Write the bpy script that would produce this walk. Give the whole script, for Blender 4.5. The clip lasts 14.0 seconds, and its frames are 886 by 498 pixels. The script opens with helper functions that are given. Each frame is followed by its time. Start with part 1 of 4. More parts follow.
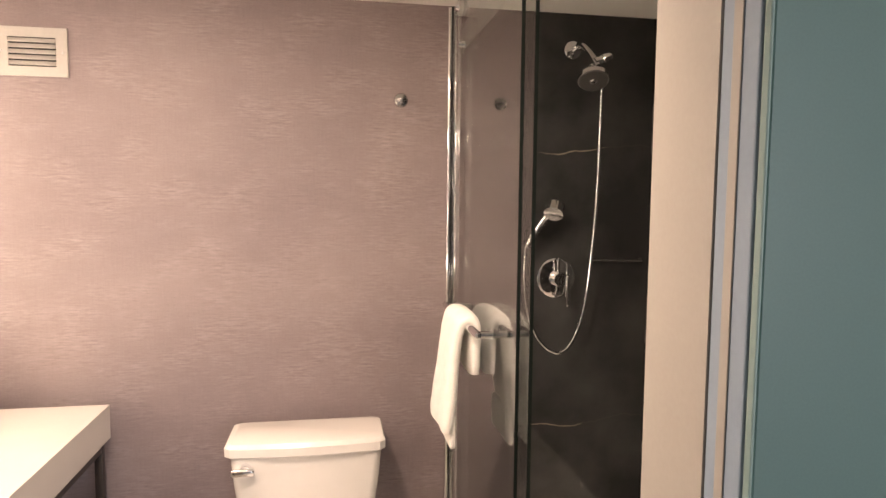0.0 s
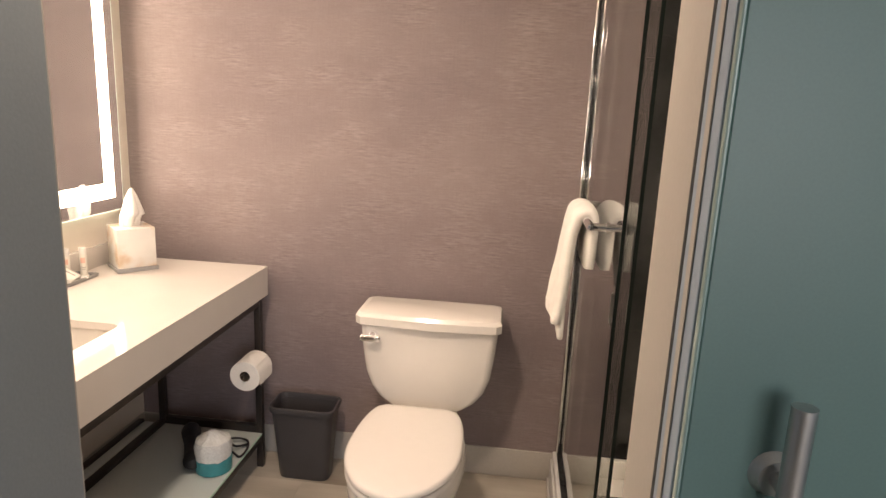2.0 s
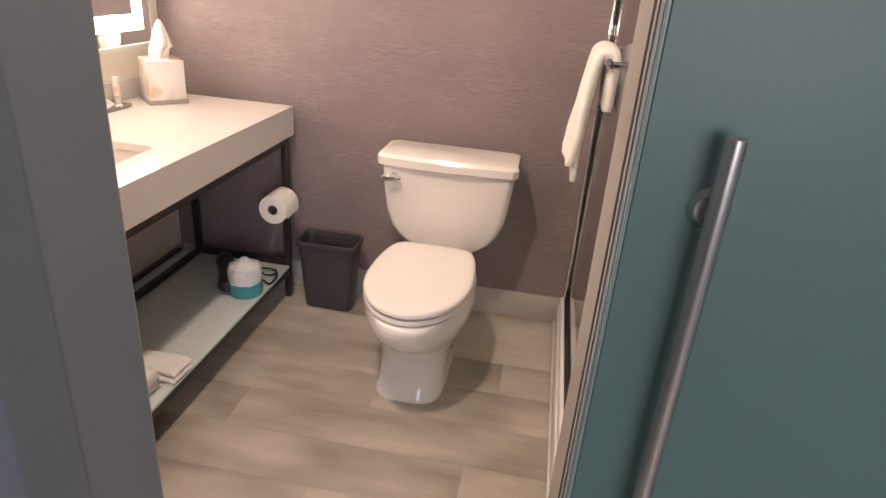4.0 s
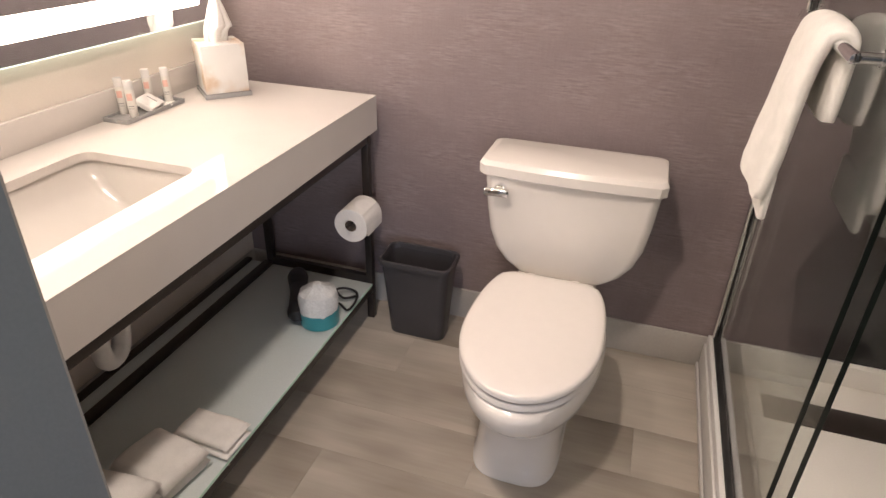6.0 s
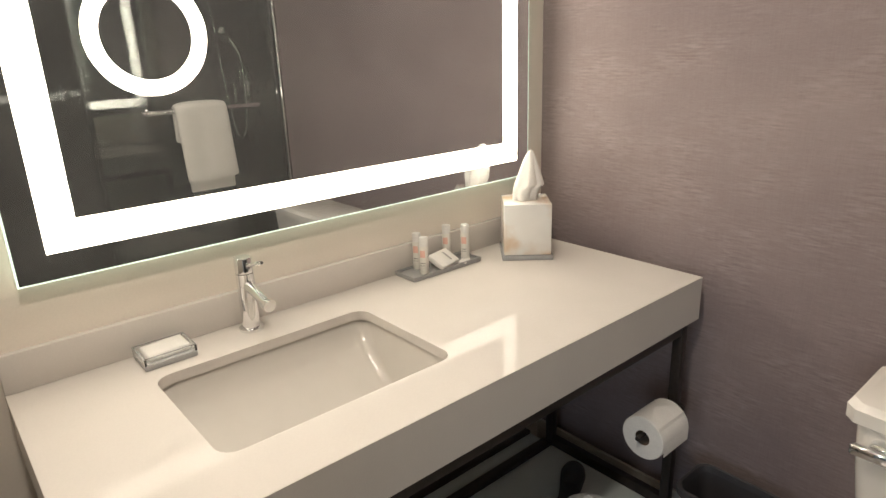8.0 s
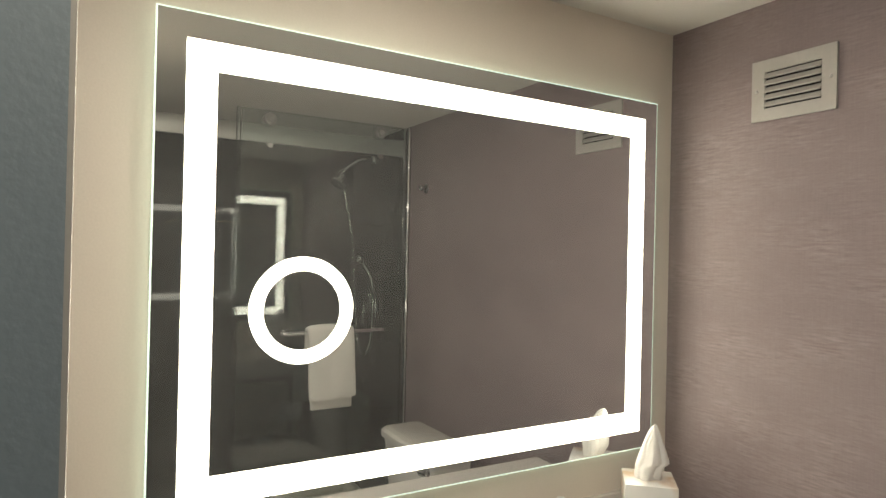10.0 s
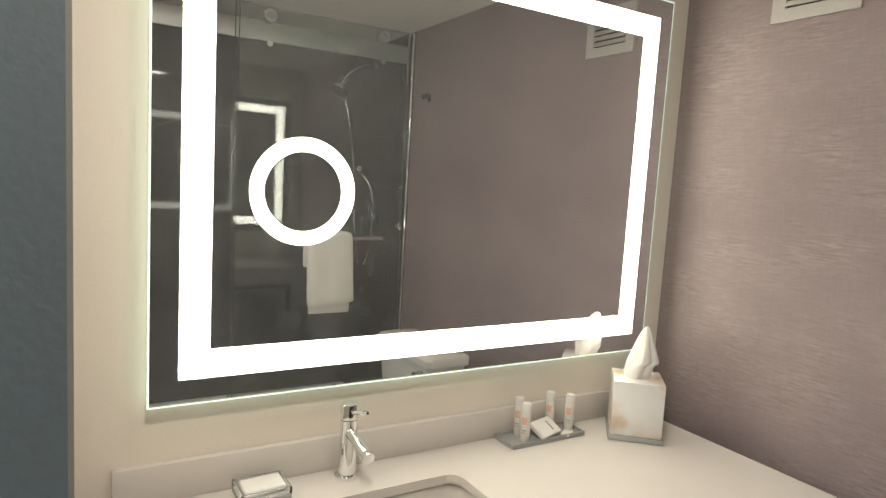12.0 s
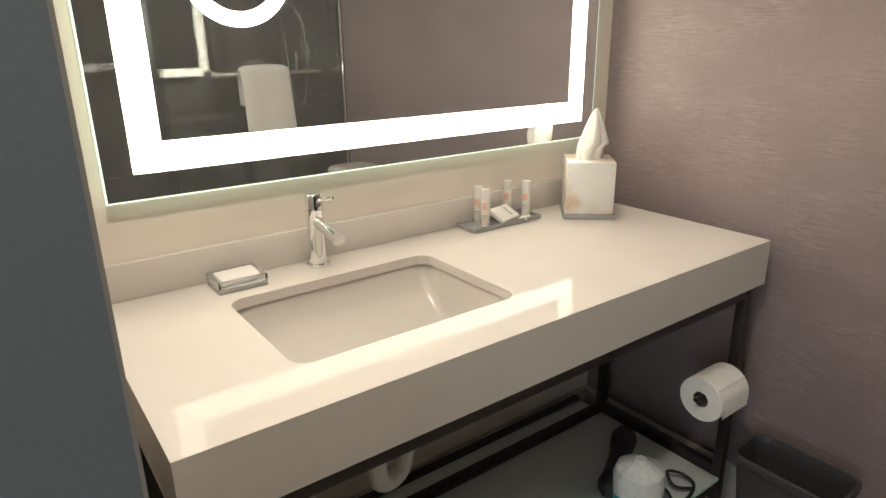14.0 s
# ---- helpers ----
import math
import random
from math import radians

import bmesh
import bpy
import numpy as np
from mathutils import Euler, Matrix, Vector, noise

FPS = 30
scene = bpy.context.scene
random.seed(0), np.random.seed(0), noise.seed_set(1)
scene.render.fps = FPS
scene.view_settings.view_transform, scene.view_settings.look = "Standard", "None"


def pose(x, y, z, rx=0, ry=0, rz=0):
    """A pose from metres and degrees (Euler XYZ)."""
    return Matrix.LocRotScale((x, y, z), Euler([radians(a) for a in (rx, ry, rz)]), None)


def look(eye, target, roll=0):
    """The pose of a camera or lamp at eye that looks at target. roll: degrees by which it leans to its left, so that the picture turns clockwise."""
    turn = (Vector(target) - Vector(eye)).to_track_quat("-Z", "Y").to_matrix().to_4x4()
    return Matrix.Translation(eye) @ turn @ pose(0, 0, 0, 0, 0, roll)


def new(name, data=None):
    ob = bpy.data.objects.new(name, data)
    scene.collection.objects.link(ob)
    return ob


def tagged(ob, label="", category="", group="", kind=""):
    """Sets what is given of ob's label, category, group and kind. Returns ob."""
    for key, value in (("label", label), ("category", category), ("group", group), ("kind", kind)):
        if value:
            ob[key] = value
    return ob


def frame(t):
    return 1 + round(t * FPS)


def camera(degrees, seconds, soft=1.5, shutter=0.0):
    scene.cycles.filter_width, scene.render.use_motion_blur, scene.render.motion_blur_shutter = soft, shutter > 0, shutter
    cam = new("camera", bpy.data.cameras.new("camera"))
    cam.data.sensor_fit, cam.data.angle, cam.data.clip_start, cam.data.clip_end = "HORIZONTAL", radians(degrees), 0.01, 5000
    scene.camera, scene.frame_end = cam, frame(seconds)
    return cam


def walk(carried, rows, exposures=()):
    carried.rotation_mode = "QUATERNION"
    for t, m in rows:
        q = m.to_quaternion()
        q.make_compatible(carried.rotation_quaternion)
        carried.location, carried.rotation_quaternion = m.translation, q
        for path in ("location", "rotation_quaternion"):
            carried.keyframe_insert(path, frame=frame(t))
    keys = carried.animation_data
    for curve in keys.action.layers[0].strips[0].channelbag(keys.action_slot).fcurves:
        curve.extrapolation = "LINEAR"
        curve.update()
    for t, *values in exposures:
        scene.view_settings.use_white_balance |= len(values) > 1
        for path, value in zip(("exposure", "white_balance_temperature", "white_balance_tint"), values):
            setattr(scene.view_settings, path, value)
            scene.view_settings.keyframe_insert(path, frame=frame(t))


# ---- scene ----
cam = camera(70.3, 14.0)
PATH = [
    (0, (1.337, -2.298, 1.565), (1.678, -0.333, 1.407), 0.5),
    (0.5, (1.37, -2.243, 1.539), (1.616, -0.266, 1.364), 1.0),
    (1, (1.381, -2.165, 1.513), (1.56, -0.185, 1.293), 1.4),
    (1.5, (1.44, -2.189, 1.489), (1.447, -0.213, 1.177), 1.8),
    (2, (1.519, -2.324, 1.48), (1.305, -0.382, 1.048), 2.6),
    (2.5, (1.569, -2.404, 1.468), (1.275, -0.495, 0.95), 3.9),
    (3, (1.59, -2.428, 1.445), (1.311, -0.552, 0.809), 4.7),
    (3.2, (1.59, -2.434, 1.436), (1.319, -0.574, 0.755), 4.8),
    (5.5, (1.461, -2.099, 1.35), (1.116, -0.372, 0.402), 2.7),
    (6, (1.401, -1.876, 1.408), (0.875, -0.208, 0.437), 1.5),
    (6.5, (1.386, -1.745, 1.428), (0.496, -0.198, 0.525), -0.9),
    (7, (1.356, -1.653, 1.422), (0.254, -0.213, 0.579), 0.2),
    (7.5, (1.302, -1.555, 1.414), (0.051, -0.197, 0.647), -0.2),
    (8, (1.291, -1.486, 1.433), (-0.162, -0.256, 0.819), -2.0),
    (8.5, (1.305, -1.465, 1.482), (-0.341, -0.384, 1.13), -3.0),
    (9, (1.28, -1.495, 1.592), (-0.434, -0.483, 1.393), -1.3),
    (9.2, (1.278, -1.507, 1.6), (-0.442, -0.493, 1.476), -0.9),
    (11.3, (1.269, -1.51, 1.568), (-0.456, -0.499, 1.621), 2.0),
    (11.5, (1.275, -1.505, 1.557), (-0.453, -0.499, 1.545), 2.7),
    (12, (1.268, -1.512, 1.513), (-0.437, -0.49, 1.296), 3.4),
    (12.5, (1.266, -1.52, 1.456), (-0.4, -0.475, 1.094), 2.75),
    (13, (1.271, -1.529, 1.418), (-0.351, -0.461, 0.944), 1.6),
    (13.5, (1.281, -1.539, 1.379), (-0.301, -0.449, 0.823), 0.3),
    (14, (1.29, -1.557, 1.334), (-0.239, -0.433, 0.701), -0.7),
]
EXPOSURES = [
    (0.0, 1.82, 7000, 23), (0.5, 1.68, 7000, 23), (1.0, 1.52, 7050, 20), (1.5, 1.5, 6650, 19), (2.0, 1.43, 6950, 19), (2.5, 1.42, 6950, 22), (3.2, 1.27, 6900, 24), (5.3, 1.7, 6250, 26), (5.7, 1.57, 6150, 22),
    (6.4, 1.12, 6250, 17), (7.0, 0.87, 6350, 16), (7.5, 0.73, 6300, 12), (8.0, 0.78, 6050, 8), (9.0, 0.76, 6050, 3), (9.3, 0.68, 6050, 3), (11.3, 0.48, 5800, 4), (12.0, 0.78, 5850, 4), (13.0, 0.84, 5950, 5), (14.0, 0.84, 6100, 6),
]
walk(cam, [(t, look(eye, target, roll)) for t, eye, target, roll in PATH], EXPOSURES)

# ---------- world and light ----------
world = bpy.data.worlds.new("sky")
scene.world = world
world.use_nodes = True
wn = world.node_tree
sky = wn.nodes.new("ShaderNodeTexSky")
sky.sky_type, sky.sun_disc, sky.sun_elevation, sky.sun_rotation = "NISHITA", False, radians(35), radians(200)
wn.links.new(sky.outputs[0], wn.nodes["Background"].inputs["Color"])
wn.nodes["Background"].inputs["Strength"].default_value = 0.1

LED = 6.5  # strength of the mirror's light band


# ---------- materials ----------
def material(name, colour, rough=0.5, metal=0.0, vary=0.06, scale=6.0, fine=90.0, bump=0.0, coat=0.0,
             transmission=0.0, stretch=(1, 1, 1), ior=1.45, spec=0.5):
    """A principled material whose colour and gloss vary at two scales."""
    m = bpy.data.materials.new(name)
    m.use_nodes = True
    nt = m.node_tree
    b = nt.nodes["Principled BSDF"]
    b.inputs["Roughness"].default_value, b.inputs["Metallic"].default_value = rough, metal
    b.inputs["Coat Weight"].default_value, b.inputs["Coat Roughness"].default_value = coat, 0.04
    b.inputs["Transmission Weight"].default_value, b.inputs["IOR"].default_value = transmission, ior
    b.inputs["Specular IOR Level"].default_value = spec
    co = nt.nodes.new("ShaderNodeTexCoord")
    mp = nt.nodes.new("ShaderNodeMapping")
    mp.inputs["Scale"].default_value = stretch
    nt.links.new(co.outputs["Object"], mp.inputs["Vector"])
    big, small = nt.nodes.new("ShaderNodeTexNoise"), nt.nodes.new("ShaderNodeTexNoise")
    big.inputs["Scale"].default_value, small.inputs["Scale"].default_value = scale, fine
    big.inputs["Detail"].default_value = small.inputs["Detail"].default_value = 4
    for n in (big, small):
        nt.links.new(mp.outputs[0], n.inputs["Vector"])
    mix = nt.nodes.new("ShaderNodeMath")
    mix.operation = "ADD"
    nt.links.new(big.outputs["Fac"], mix.inputs[0])
    nt.links.new(small.outputs["Fac"], mix.inputs[1])
    ramp = nt.nodes.new("ShaderNodeMapRange")
    ramp.inputs["From Min"].default_value, ramp.inputs["From Max"].default_value = 0.7, 1.3
    ramp.inputs["To Min"].default_value, ramp.inputs["To Max"].default_value = 1 - vary, 1 + vary
    nt.links.new(mix.outputs[0], ramp.inputs["Value"])
    tint = nt.nodes.new("ShaderNodeVectorMath")
    tint.operation = "SCALE"
    tint.inputs[0].default_value = colour
    nt.links.new(ramp.outputs[0], tint.inputs["Scale"])
    nt.links.new(tint.outputs[0], b.inputs["Base Color"])
    if bump:
        bp = nt.nodes.new("ShaderNodeBump")
        bp.inputs["Strength"].default_value, bp.inputs["Distance"].default_value = bump, 0.002
        nt.links.new(small.outputs["Fac"], bp.inputs["Height"])
        nt.links.new(bp.outputs[0], b.inputs["Normal"])
    return m


def emitter(name, colour, strength):
    m = bpy.data.materials.new(name)
    m.use_nodes = True
    b = m.node_tree.nodes["Principled BSDF"]
    b.inputs["Base Color"].default_value = (0.8, 0.8, 0.8, 1)
    b.inputs["Emission Color"].default_value, b.inputs["Emission Strength"].default_value = (*colour, 1), strength
    return m


def wallpaper_material():
    """Taupe vinyl wallcovering with slubbed horizontal threads over a finer upright weave."""
    m = bpy.data.materials.new("slub_wallpaper")
    m.use_nodes = True
    nt = m.node_tree
    b = nt.nodes["Principled BSDF"]
    b.inputs["Roughness"].default_value = 0.55
    b.inputs["Specular IOR Level"].default_value = 0.35
    co = nt.nodes.new("ShaderNodeTexCoord")

    def threads(scale, detail):
        mp = nt.nodes.new("ShaderNodeMapping")
        mp.inputs["Scale"].default_value = scale
        nt.links.new(co.outputs["Object"], mp.inputs["Vector"])
        n = nt.nodes.new("ShaderNodeTexNoise")
        n.inputs["Scale"].default_value, n.inputs["Detail"].default_value = 1.0, detail
        nt.links.new(mp.outputs[0], n.inputs["Vector"])
        return n.outputs["Fac"]

    def madd(a, k, c):
        n = nt.nodes.new("ShaderNodeMath")
        n.operation = "MULTIPLY_ADD"
        nt.links.new(a, n.inputs[0])
        n.inputs[1].default_value = k
        if isinstance(c, float):
            n.inputs[2].default_value = c
        else:
            nt.links.new(c, n.inputs[2])
        return n.outputs[0]

    def product(a, c):
        n = nt.nodes.new("ShaderNodeMath")
        n.operation = "MULTIPLY"
        nt.links.new(a, n.inputs[0])
        nt.links.new(c, n.inputs[1])
        return n.outputs[0]

    # slubs come in patches: streaks of several lengths, gated by a slower cloth-wide noise
    long_, slub, short, up = threads((20, 20, 200), 3), threads((34, 34, 150), 2), threads((90, 90, 520), 2), threads((380, 380, 16), 2)
    patch, cloud = threads((6.5, 6.5, 11), 3), threads((1.6, 1.6, 2.1), 3)
    gate = nt.nodes.new("ShaderNodeMapRange")
    gate.inputs["From Min"].default_value, gate.inputs["From Max"].default_value = 0.40, 0.66
    gate.inputs["To Min"].default_value, gate.inputs["To Max"].default_value = 0.15, 1.0
    nt.links.new(patch, gate.inputs["Value"])
    streak = product(madd(long_, 0.9, madd(slub, 0.55, -0.725)), gate.outputs[0])
    total = madd(streak, 0.78, madd(short, 0.22, madd(up, 0.13, madd(patch, 0.25, madd(cloud, 0.50, -0.55)))))
    ramp = nt.nodes.new("ShaderNodeValToRGB")
    ramp.color_ramp.elements[0].position, ramp.color_ramp.elements[0].color = 0.04, (0.172, 0.131, 0.136, 1)
    ramp.color_ramp.elements[1].position, ramp.color_ramp.elements[1].color = 0.70, (0.358, 0.289, 0.282, 1)
    shift = nt.nodes.new("ShaderNodeMath")
    shift.operation = "ADD"
    shift.inputs[1].default_value = 0.38
    nt.links.new(total, shift.inputs[0])
    nt.links.new(shift.outputs[0], ramp.inputs["Fac"])
    nt.links.new(ramp.outputs["Color"], b.inputs["Base Color"])
    bp = nt.nodes.new("ShaderNodeBump")
    bp.inputs["Strength"].default_value, bp.inputs["Distance"].default_value = 0.35, 0.0015
    nt.links.new(total, bp.inputs["Height"])
    nt.links.new(bp.outputs[0], b.inputs["Normal"])
    return m


def vein_material(name, base, vein, rough, scale, threshold, spec=0.5, cloud=0.3):
    """Stone with a soft cloud and thin wandering veins."""
    m = bpy.data.materials.new(name)
    m.use_nodes = True
    nt = m.node_tree
    b = nt.nodes["Principled BSDF"]
    b.inputs["Roughness"].default_value, b.inputs["Specular IOR Level"].default_value = rough, spec
    co = nt.nodes.new("ShaderNodeTexCoord")
    warp = nt.nodes.new("ShaderNodeTexNoise")
    warp.inputs["Scale"].default_value, warp.inputs["Detail"].default_value = scale * 1.3, 5
    nt.links.new(co.outputs["Object"], warp.inputs["Vector"])
    add = nt.nodes.new("ShaderNodeMixRGB")
    add.blend_type, add.inputs["Fac"].default_value = "LINEAR_LIGHT", 0.25
    nt.links.new(co.outputs["Object"], add.inputs["Color1"])
    nt.links.new(warp.outputs["Color"], add.inputs["Color2"])
    vor = nt.nodes.new("ShaderNodeTexVoronoi")
    vor.feature = "DISTANCE_TO_EDGE"
    vor.inputs["Scale"].default_value = scale
    nt.links.new(add.outputs[0], vor.inputs["Vector"])
    ramp = nt.nodes.new("ShaderNodeMapRange")
    ramp.inputs["From Min"].default_value, ramp.inputs["From Max"].default_value = 0.0, threshold
    ramp.inputs["To Min"].default_value, ramp.inputs["To Max"].default_value = 1.0, 0.0
    nt.links.new(vor.outputs["Distance"], ramp.inputs["Value"])
    fade = nt.nodes.new("ShaderNodeTexNoise")
    fade.inputs["Scale"].default_value = scale * 2.2
    nt.links.new(co.outputs["Object"], fade.inputs["Vector"])
    cut = nt.nodes.new("ShaderNodeMapRange")
    cut.inputs["From Min"].default_value, cut.inputs["From Max"].default_value = 0.48, 0.66
    nt.links.new(fade.outputs["Fac"], cut.inputs["Value"])
    mul = nt.nodes.new("ShaderNodeMath")
    mul.operation = "MULTIPLY"
    nt.links.new(ramp.outputs[0], mul.inputs[0])
    nt.links.new(cut.outputs[0], mul.inputs[1])
    cl = nt.nodes.new("ShaderNodeMapRange")
    cl.inputs["To Min"].default_value, cl.inputs["To Max"].default_value = 1 - cloud, 1 + cloud
    nt.links.new(warp.outputs["Fac"], cl.inputs["Value"])
    ground_ = nt.nodes.new("ShaderNodeVectorMath")
    ground_.operation = "SCALE"
    ground_.inputs[0].default_value = base
    nt.links.new(cl.outputs[0], ground_.inputs["Scale"])
    mix = nt.nodes.new("ShaderNodeMixRGB")
    mix.inputs["Color2"].default_value = (*vein, 1)
    nt.links.new(mul.outputs[0], mix.inputs["Fac"])
    nt.links.new(ground_.outputs[0], mix.inputs["Color1"])
    nt.links.new(mix.outputs[0], b.inputs["Base Color"])
    return m


def slab_material():
    """Polished black marble: faint grey clouds and thin, mostly level, wandering gold-white veins."""
    m = bpy.data.materials.new("black_marble")
    m.use_nodes = True
    nt = m.node_tree
    b = nt.nodes["Principled BSDF"]
    b.inputs["Roughness"].default_value = 0.045
    co = nt.nodes.new("ShaderNodeTexCoord")
    sep = nt.nodes.new("ShaderNodeSeparateXYZ")
    nt.links.new(co.outputs["Object"], sep.inputs[0])

    def noise_node(scale, detail):
        n = nt.nodes.new("ShaderNodeTexNoise")
        n.inputs["Scale"].default_value, n.inputs["Detail"].default_value = scale, detail
        nt.links.new(co.outputs["Object"], n.inputs["Vector"])
        return n.outputs["Fac"]

    def calc(op, a, b_, c=0.0):
        n = nt.nodes.new("ShaderNodeMath")
        n.operation = op
        for i, v in enumerate((a, b_, c)):
            if isinstance(v, (int, float)):
                n.inputs[i].default_value = v
            else:
                nt.links.new(v, n.inputs[i])
        return n.outputs[0]

    wander = calc("MULTIPLY_ADD", noise_node(2.6, 5), 0.22, sep.outputs["Z"])
    phase = calc("FRACT", calc("MULTIPLY_ADD", wander, 1 / 1.09, 0.25 - 0.16), 0.0)
    near = calc("ABSOLUTE", calc("SUBTRACT", phase, 0.8), 0.0)
    line = calc("SUBTRACT", 1.0, calc("MULTIPLY", near, 260.0))
    line = calc("MAXIMUM", line, 0.0)
    broken = calc("MULTIPLY", calc("SUBTRACT", noise_node(4.5, 3), 0.44), 6.0)
    broken = calc("MINIMUM", calc("MAXIMUM", broken, 0.04), 1.0)
    fac = calc("MULTIPLY", line, broken)
    cloud = noise_node(3.0, 6)
    tone = nt.nodes.new("ShaderNodeValToRGB")
    tone.color_ramp.elements[0].position, tone.color_ramp.elements[0].color = 0.35, (0.026, 0.0255, 0.025, 1)
    tone.color_ramp.elements[1].position, tone.color_ramp.elements[1].color = 0.75, (0.066, 0.064, 0.061, 1)
    nt.links.new(cloud, tone.inputs["Fac"])
    mix = nt.nodes.new("ShaderNodeMixRGB")
    mix.inputs["Color2"].default_value = (0.31, 0.255, 0.185, 1)
    nt.links.new(fac, mix.inputs["Fac"])
    nt.links.new(tone.outputs[0], mix.inputs["Color1"])
    nt.links.new(mix.outputs[0], b.inputs["Base Color"])
    return m


def plank_material():
    """Greige wood-look plank: grain along x, each plank shifted in tone."""
    m = bpy.data.materials.new("wood_look_plank")
    m.use_nodes = True
    nt = m.node_tree
    b = nt.nodes["Principled BSDF"]
    b.inputs["Roughness"].default_value = 0.42
    co, info = nt.nodes.new("ShaderNodeTexCoord"), nt.nodes.new("ShaderNodeObjectInfo")
    off = nt.nodes.new("ShaderNodeVectorMath")
    off.operation = "MULTIPLY_ADD"
    off.inputs[1].default_value = (1, 1, 1)
    nt.links.new(co.outputs["Object"], off.inputs[0])
    spread = nt.nodes.new("ShaderNodeVectorMath")
    spread.operation = "SCALE"
    spread.inputs[0].default_value = (31, 17, 7)
    nt.links.new(info.outputs["Random"], spread.inputs["Scale"])
    nt.links.new(spread.outputs[0], off.inputs[2])
    outs = []
    for sc, det in (((1.5, 11, 1), 5), ((7, 110, 1), 3), ((2.4, 5.0, 1), 2)):
        mp = nt.nodes.new("ShaderNodeMapping")
        mp.inputs["Scale"].default_value = sc
        nt.links.new(off.outputs[0], mp.inputs["Vector"])
        n = nt.nodes.new("ShaderNodeTexNoise")
        n.inputs["Scale"].default_value, n.inputs["Detail"].default_value = 1.0, det
        nt.links.new(mp.outputs[0], n.inputs["Vector"])
        outs.append(n.outputs["Fac"])
    acc = None
    for o, k in zip(outs, (0.42, 0.10, 0.82)):
        n = nt.nodes.new("ShaderNodeMath")
        n.operation = "MULTIPLY_ADD"
        n.inputs[1].default_value = k
        nt.links.new(o, n.inputs[0])
        n.inputs[2].default_value = 0.0
        if acc:
            nt.links.new(acc, n.inputs[2])
        acc = n.outputs[0]
    n = nt.nodes.new("ShaderNodeMath")
    n.operation = "MULTIPLY_ADD"
    n.inputs[1].default_value = 0.10
    nt.links.new(info.outputs["Random"], n.inputs[0])
    nt.links.new(acc, n.inputs[2])
    ramp = nt.nodes.new("ShaderNodeValToRGB")
    ramp.color_ramp.elements[0].position, ramp.color_ramp.elements[0].color = 0.50, (0.275, 0.236, 0.190, 1)
    ramp.color_ramp.elements[1].position, ramp.color_ramp.elements[1].color = 0.90, (0.540, 0.488, 0.415, 1)
    nt.links.new(n.outputs[0], ramp.inputs["Fac"])
    nt.links.new(ramp.outputs[0], b.inputs["Base Color"])
    bp = nt.nodes.new("ShaderNodeBump")
    bp.inputs["Strength"].default_value, bp.inputs["Distance"].default_value = 0.12, 0.001
    nt.links.new(outs[1], bp.inputs["Height"])
    nt.links.new(bp.outputs[0], b.inputs["Normal"])
    return m


def mirror_material():
    """Silvered glass; an uneven pale diffuse mix stands in for light haze."""
    m = bpy.data.materials.new("silvered_mirror")
    m.use_nodes = True
    nt = m.node_tree
    b = nt.nodes["Principled BSDF"]
    b.inputs["Base Color"].default_value, b.inputs["Metallic"].default_value, b.inputs["Roughness"].default_value = (0.64, 0.655, 0.65, 1), 1.0, 0.008
    co, n = nt.nodes.new("ShaderNodeTexCoord"), nt.nodes.new("ShaderNodeTexNoise")
    n.inputs["Scale"].default_value, n.inputs["Detail"].default_value = 5.0, 5
    nt.links.new(co.outputs["Object"], n.inputs["Vector"])
    amount = nt.nodes.new("ShaderNodeMapRange")
    amount.inputs["From Min"].default_value, amount.inputs["From Max"].default_value = 0.3, 0.7
    amount.inputs["To Min"].default_value, amount.inputs["To Max"].default_value = 0.07, 0.10
    nt.links.new(n.outputs["Fac"], amount.inputs["Value"])
    # hazy light over the reflection, put into the surface colour
    haze = nt.nodes.new("ShaderNodeBsdfDiffuse")
    haze.inputs["Color"].default_value = (0.80, 0.82, 0.82, 1)
    mix = nt.nodes.new("ShaderNodeMixShader")
    nt.links.new(amount.outputs[0], mix.inputs["Fac"])
    nt.links.new(b.outputs[0], mix.inputs[1])
    nt.links.new(haze.outputs[0], mix.inputs[2])
    nt.links.new(mix.outputs[0], nt.nodes["Material Output"].inputs["Surface"])
    return m


def clear_glass(name, tint, rough=0.0):
    m = bpy.data.materials.new(name)
    m.use_nodes = True
    b = m.node_tree.nodes["Principled BSDF"]
    b.inputs["Base Color"].default_value = (*tint, 1)
    b.inputs["Transmission Weight"].default_value, b.inputs["Roughness"].default_value, b.inputs["IOR"].default_value = 1.0, rough, 1.5
    return m


WALLPAPER = wallpaper_material()
PAINT = material("beige_wall_paint", (0.80, 0.725, 0.64), 0.5, vary=0.03, scale=2.5, fine=220, bump=0.08)
CEILING = material("ceiling_paint", (0.74, 0.71, 0.66), 0.7, vary=0.03, scale=2, fine=160, bump=0.1)
# beige wall paint with its colour darkened, so the near lamp reads weaker
DIMJAMB = material("dimmed_jamb_paint", (0.355, 0.322, 0.280), 0.45, vary=0.03, scale=3, fine=180, bump=0.05)
BASE = material("baseboard_vinyl", (0.50, 0.47, 0.43), 0.45, vary=0.05, scale=5, fine=120)
STONE = slab_material()
PAN = material("shower_pan_acrylic", (0.82, 0.78, 0.72), 0.3, vary=0.03, scale=3, fine=200, bump=0.04)
QUARTZ = material("white_quartz", (0.655, 0.612, 0.57), 0.05, vary=0.025, scale=8, fine=300, spec=0.05)
PORCELAIN = material("glazed_porcelain", (0.82, 0.772, 0.715), 0.16, vary=0.012, scale=3, fine=30, coat=0.12)
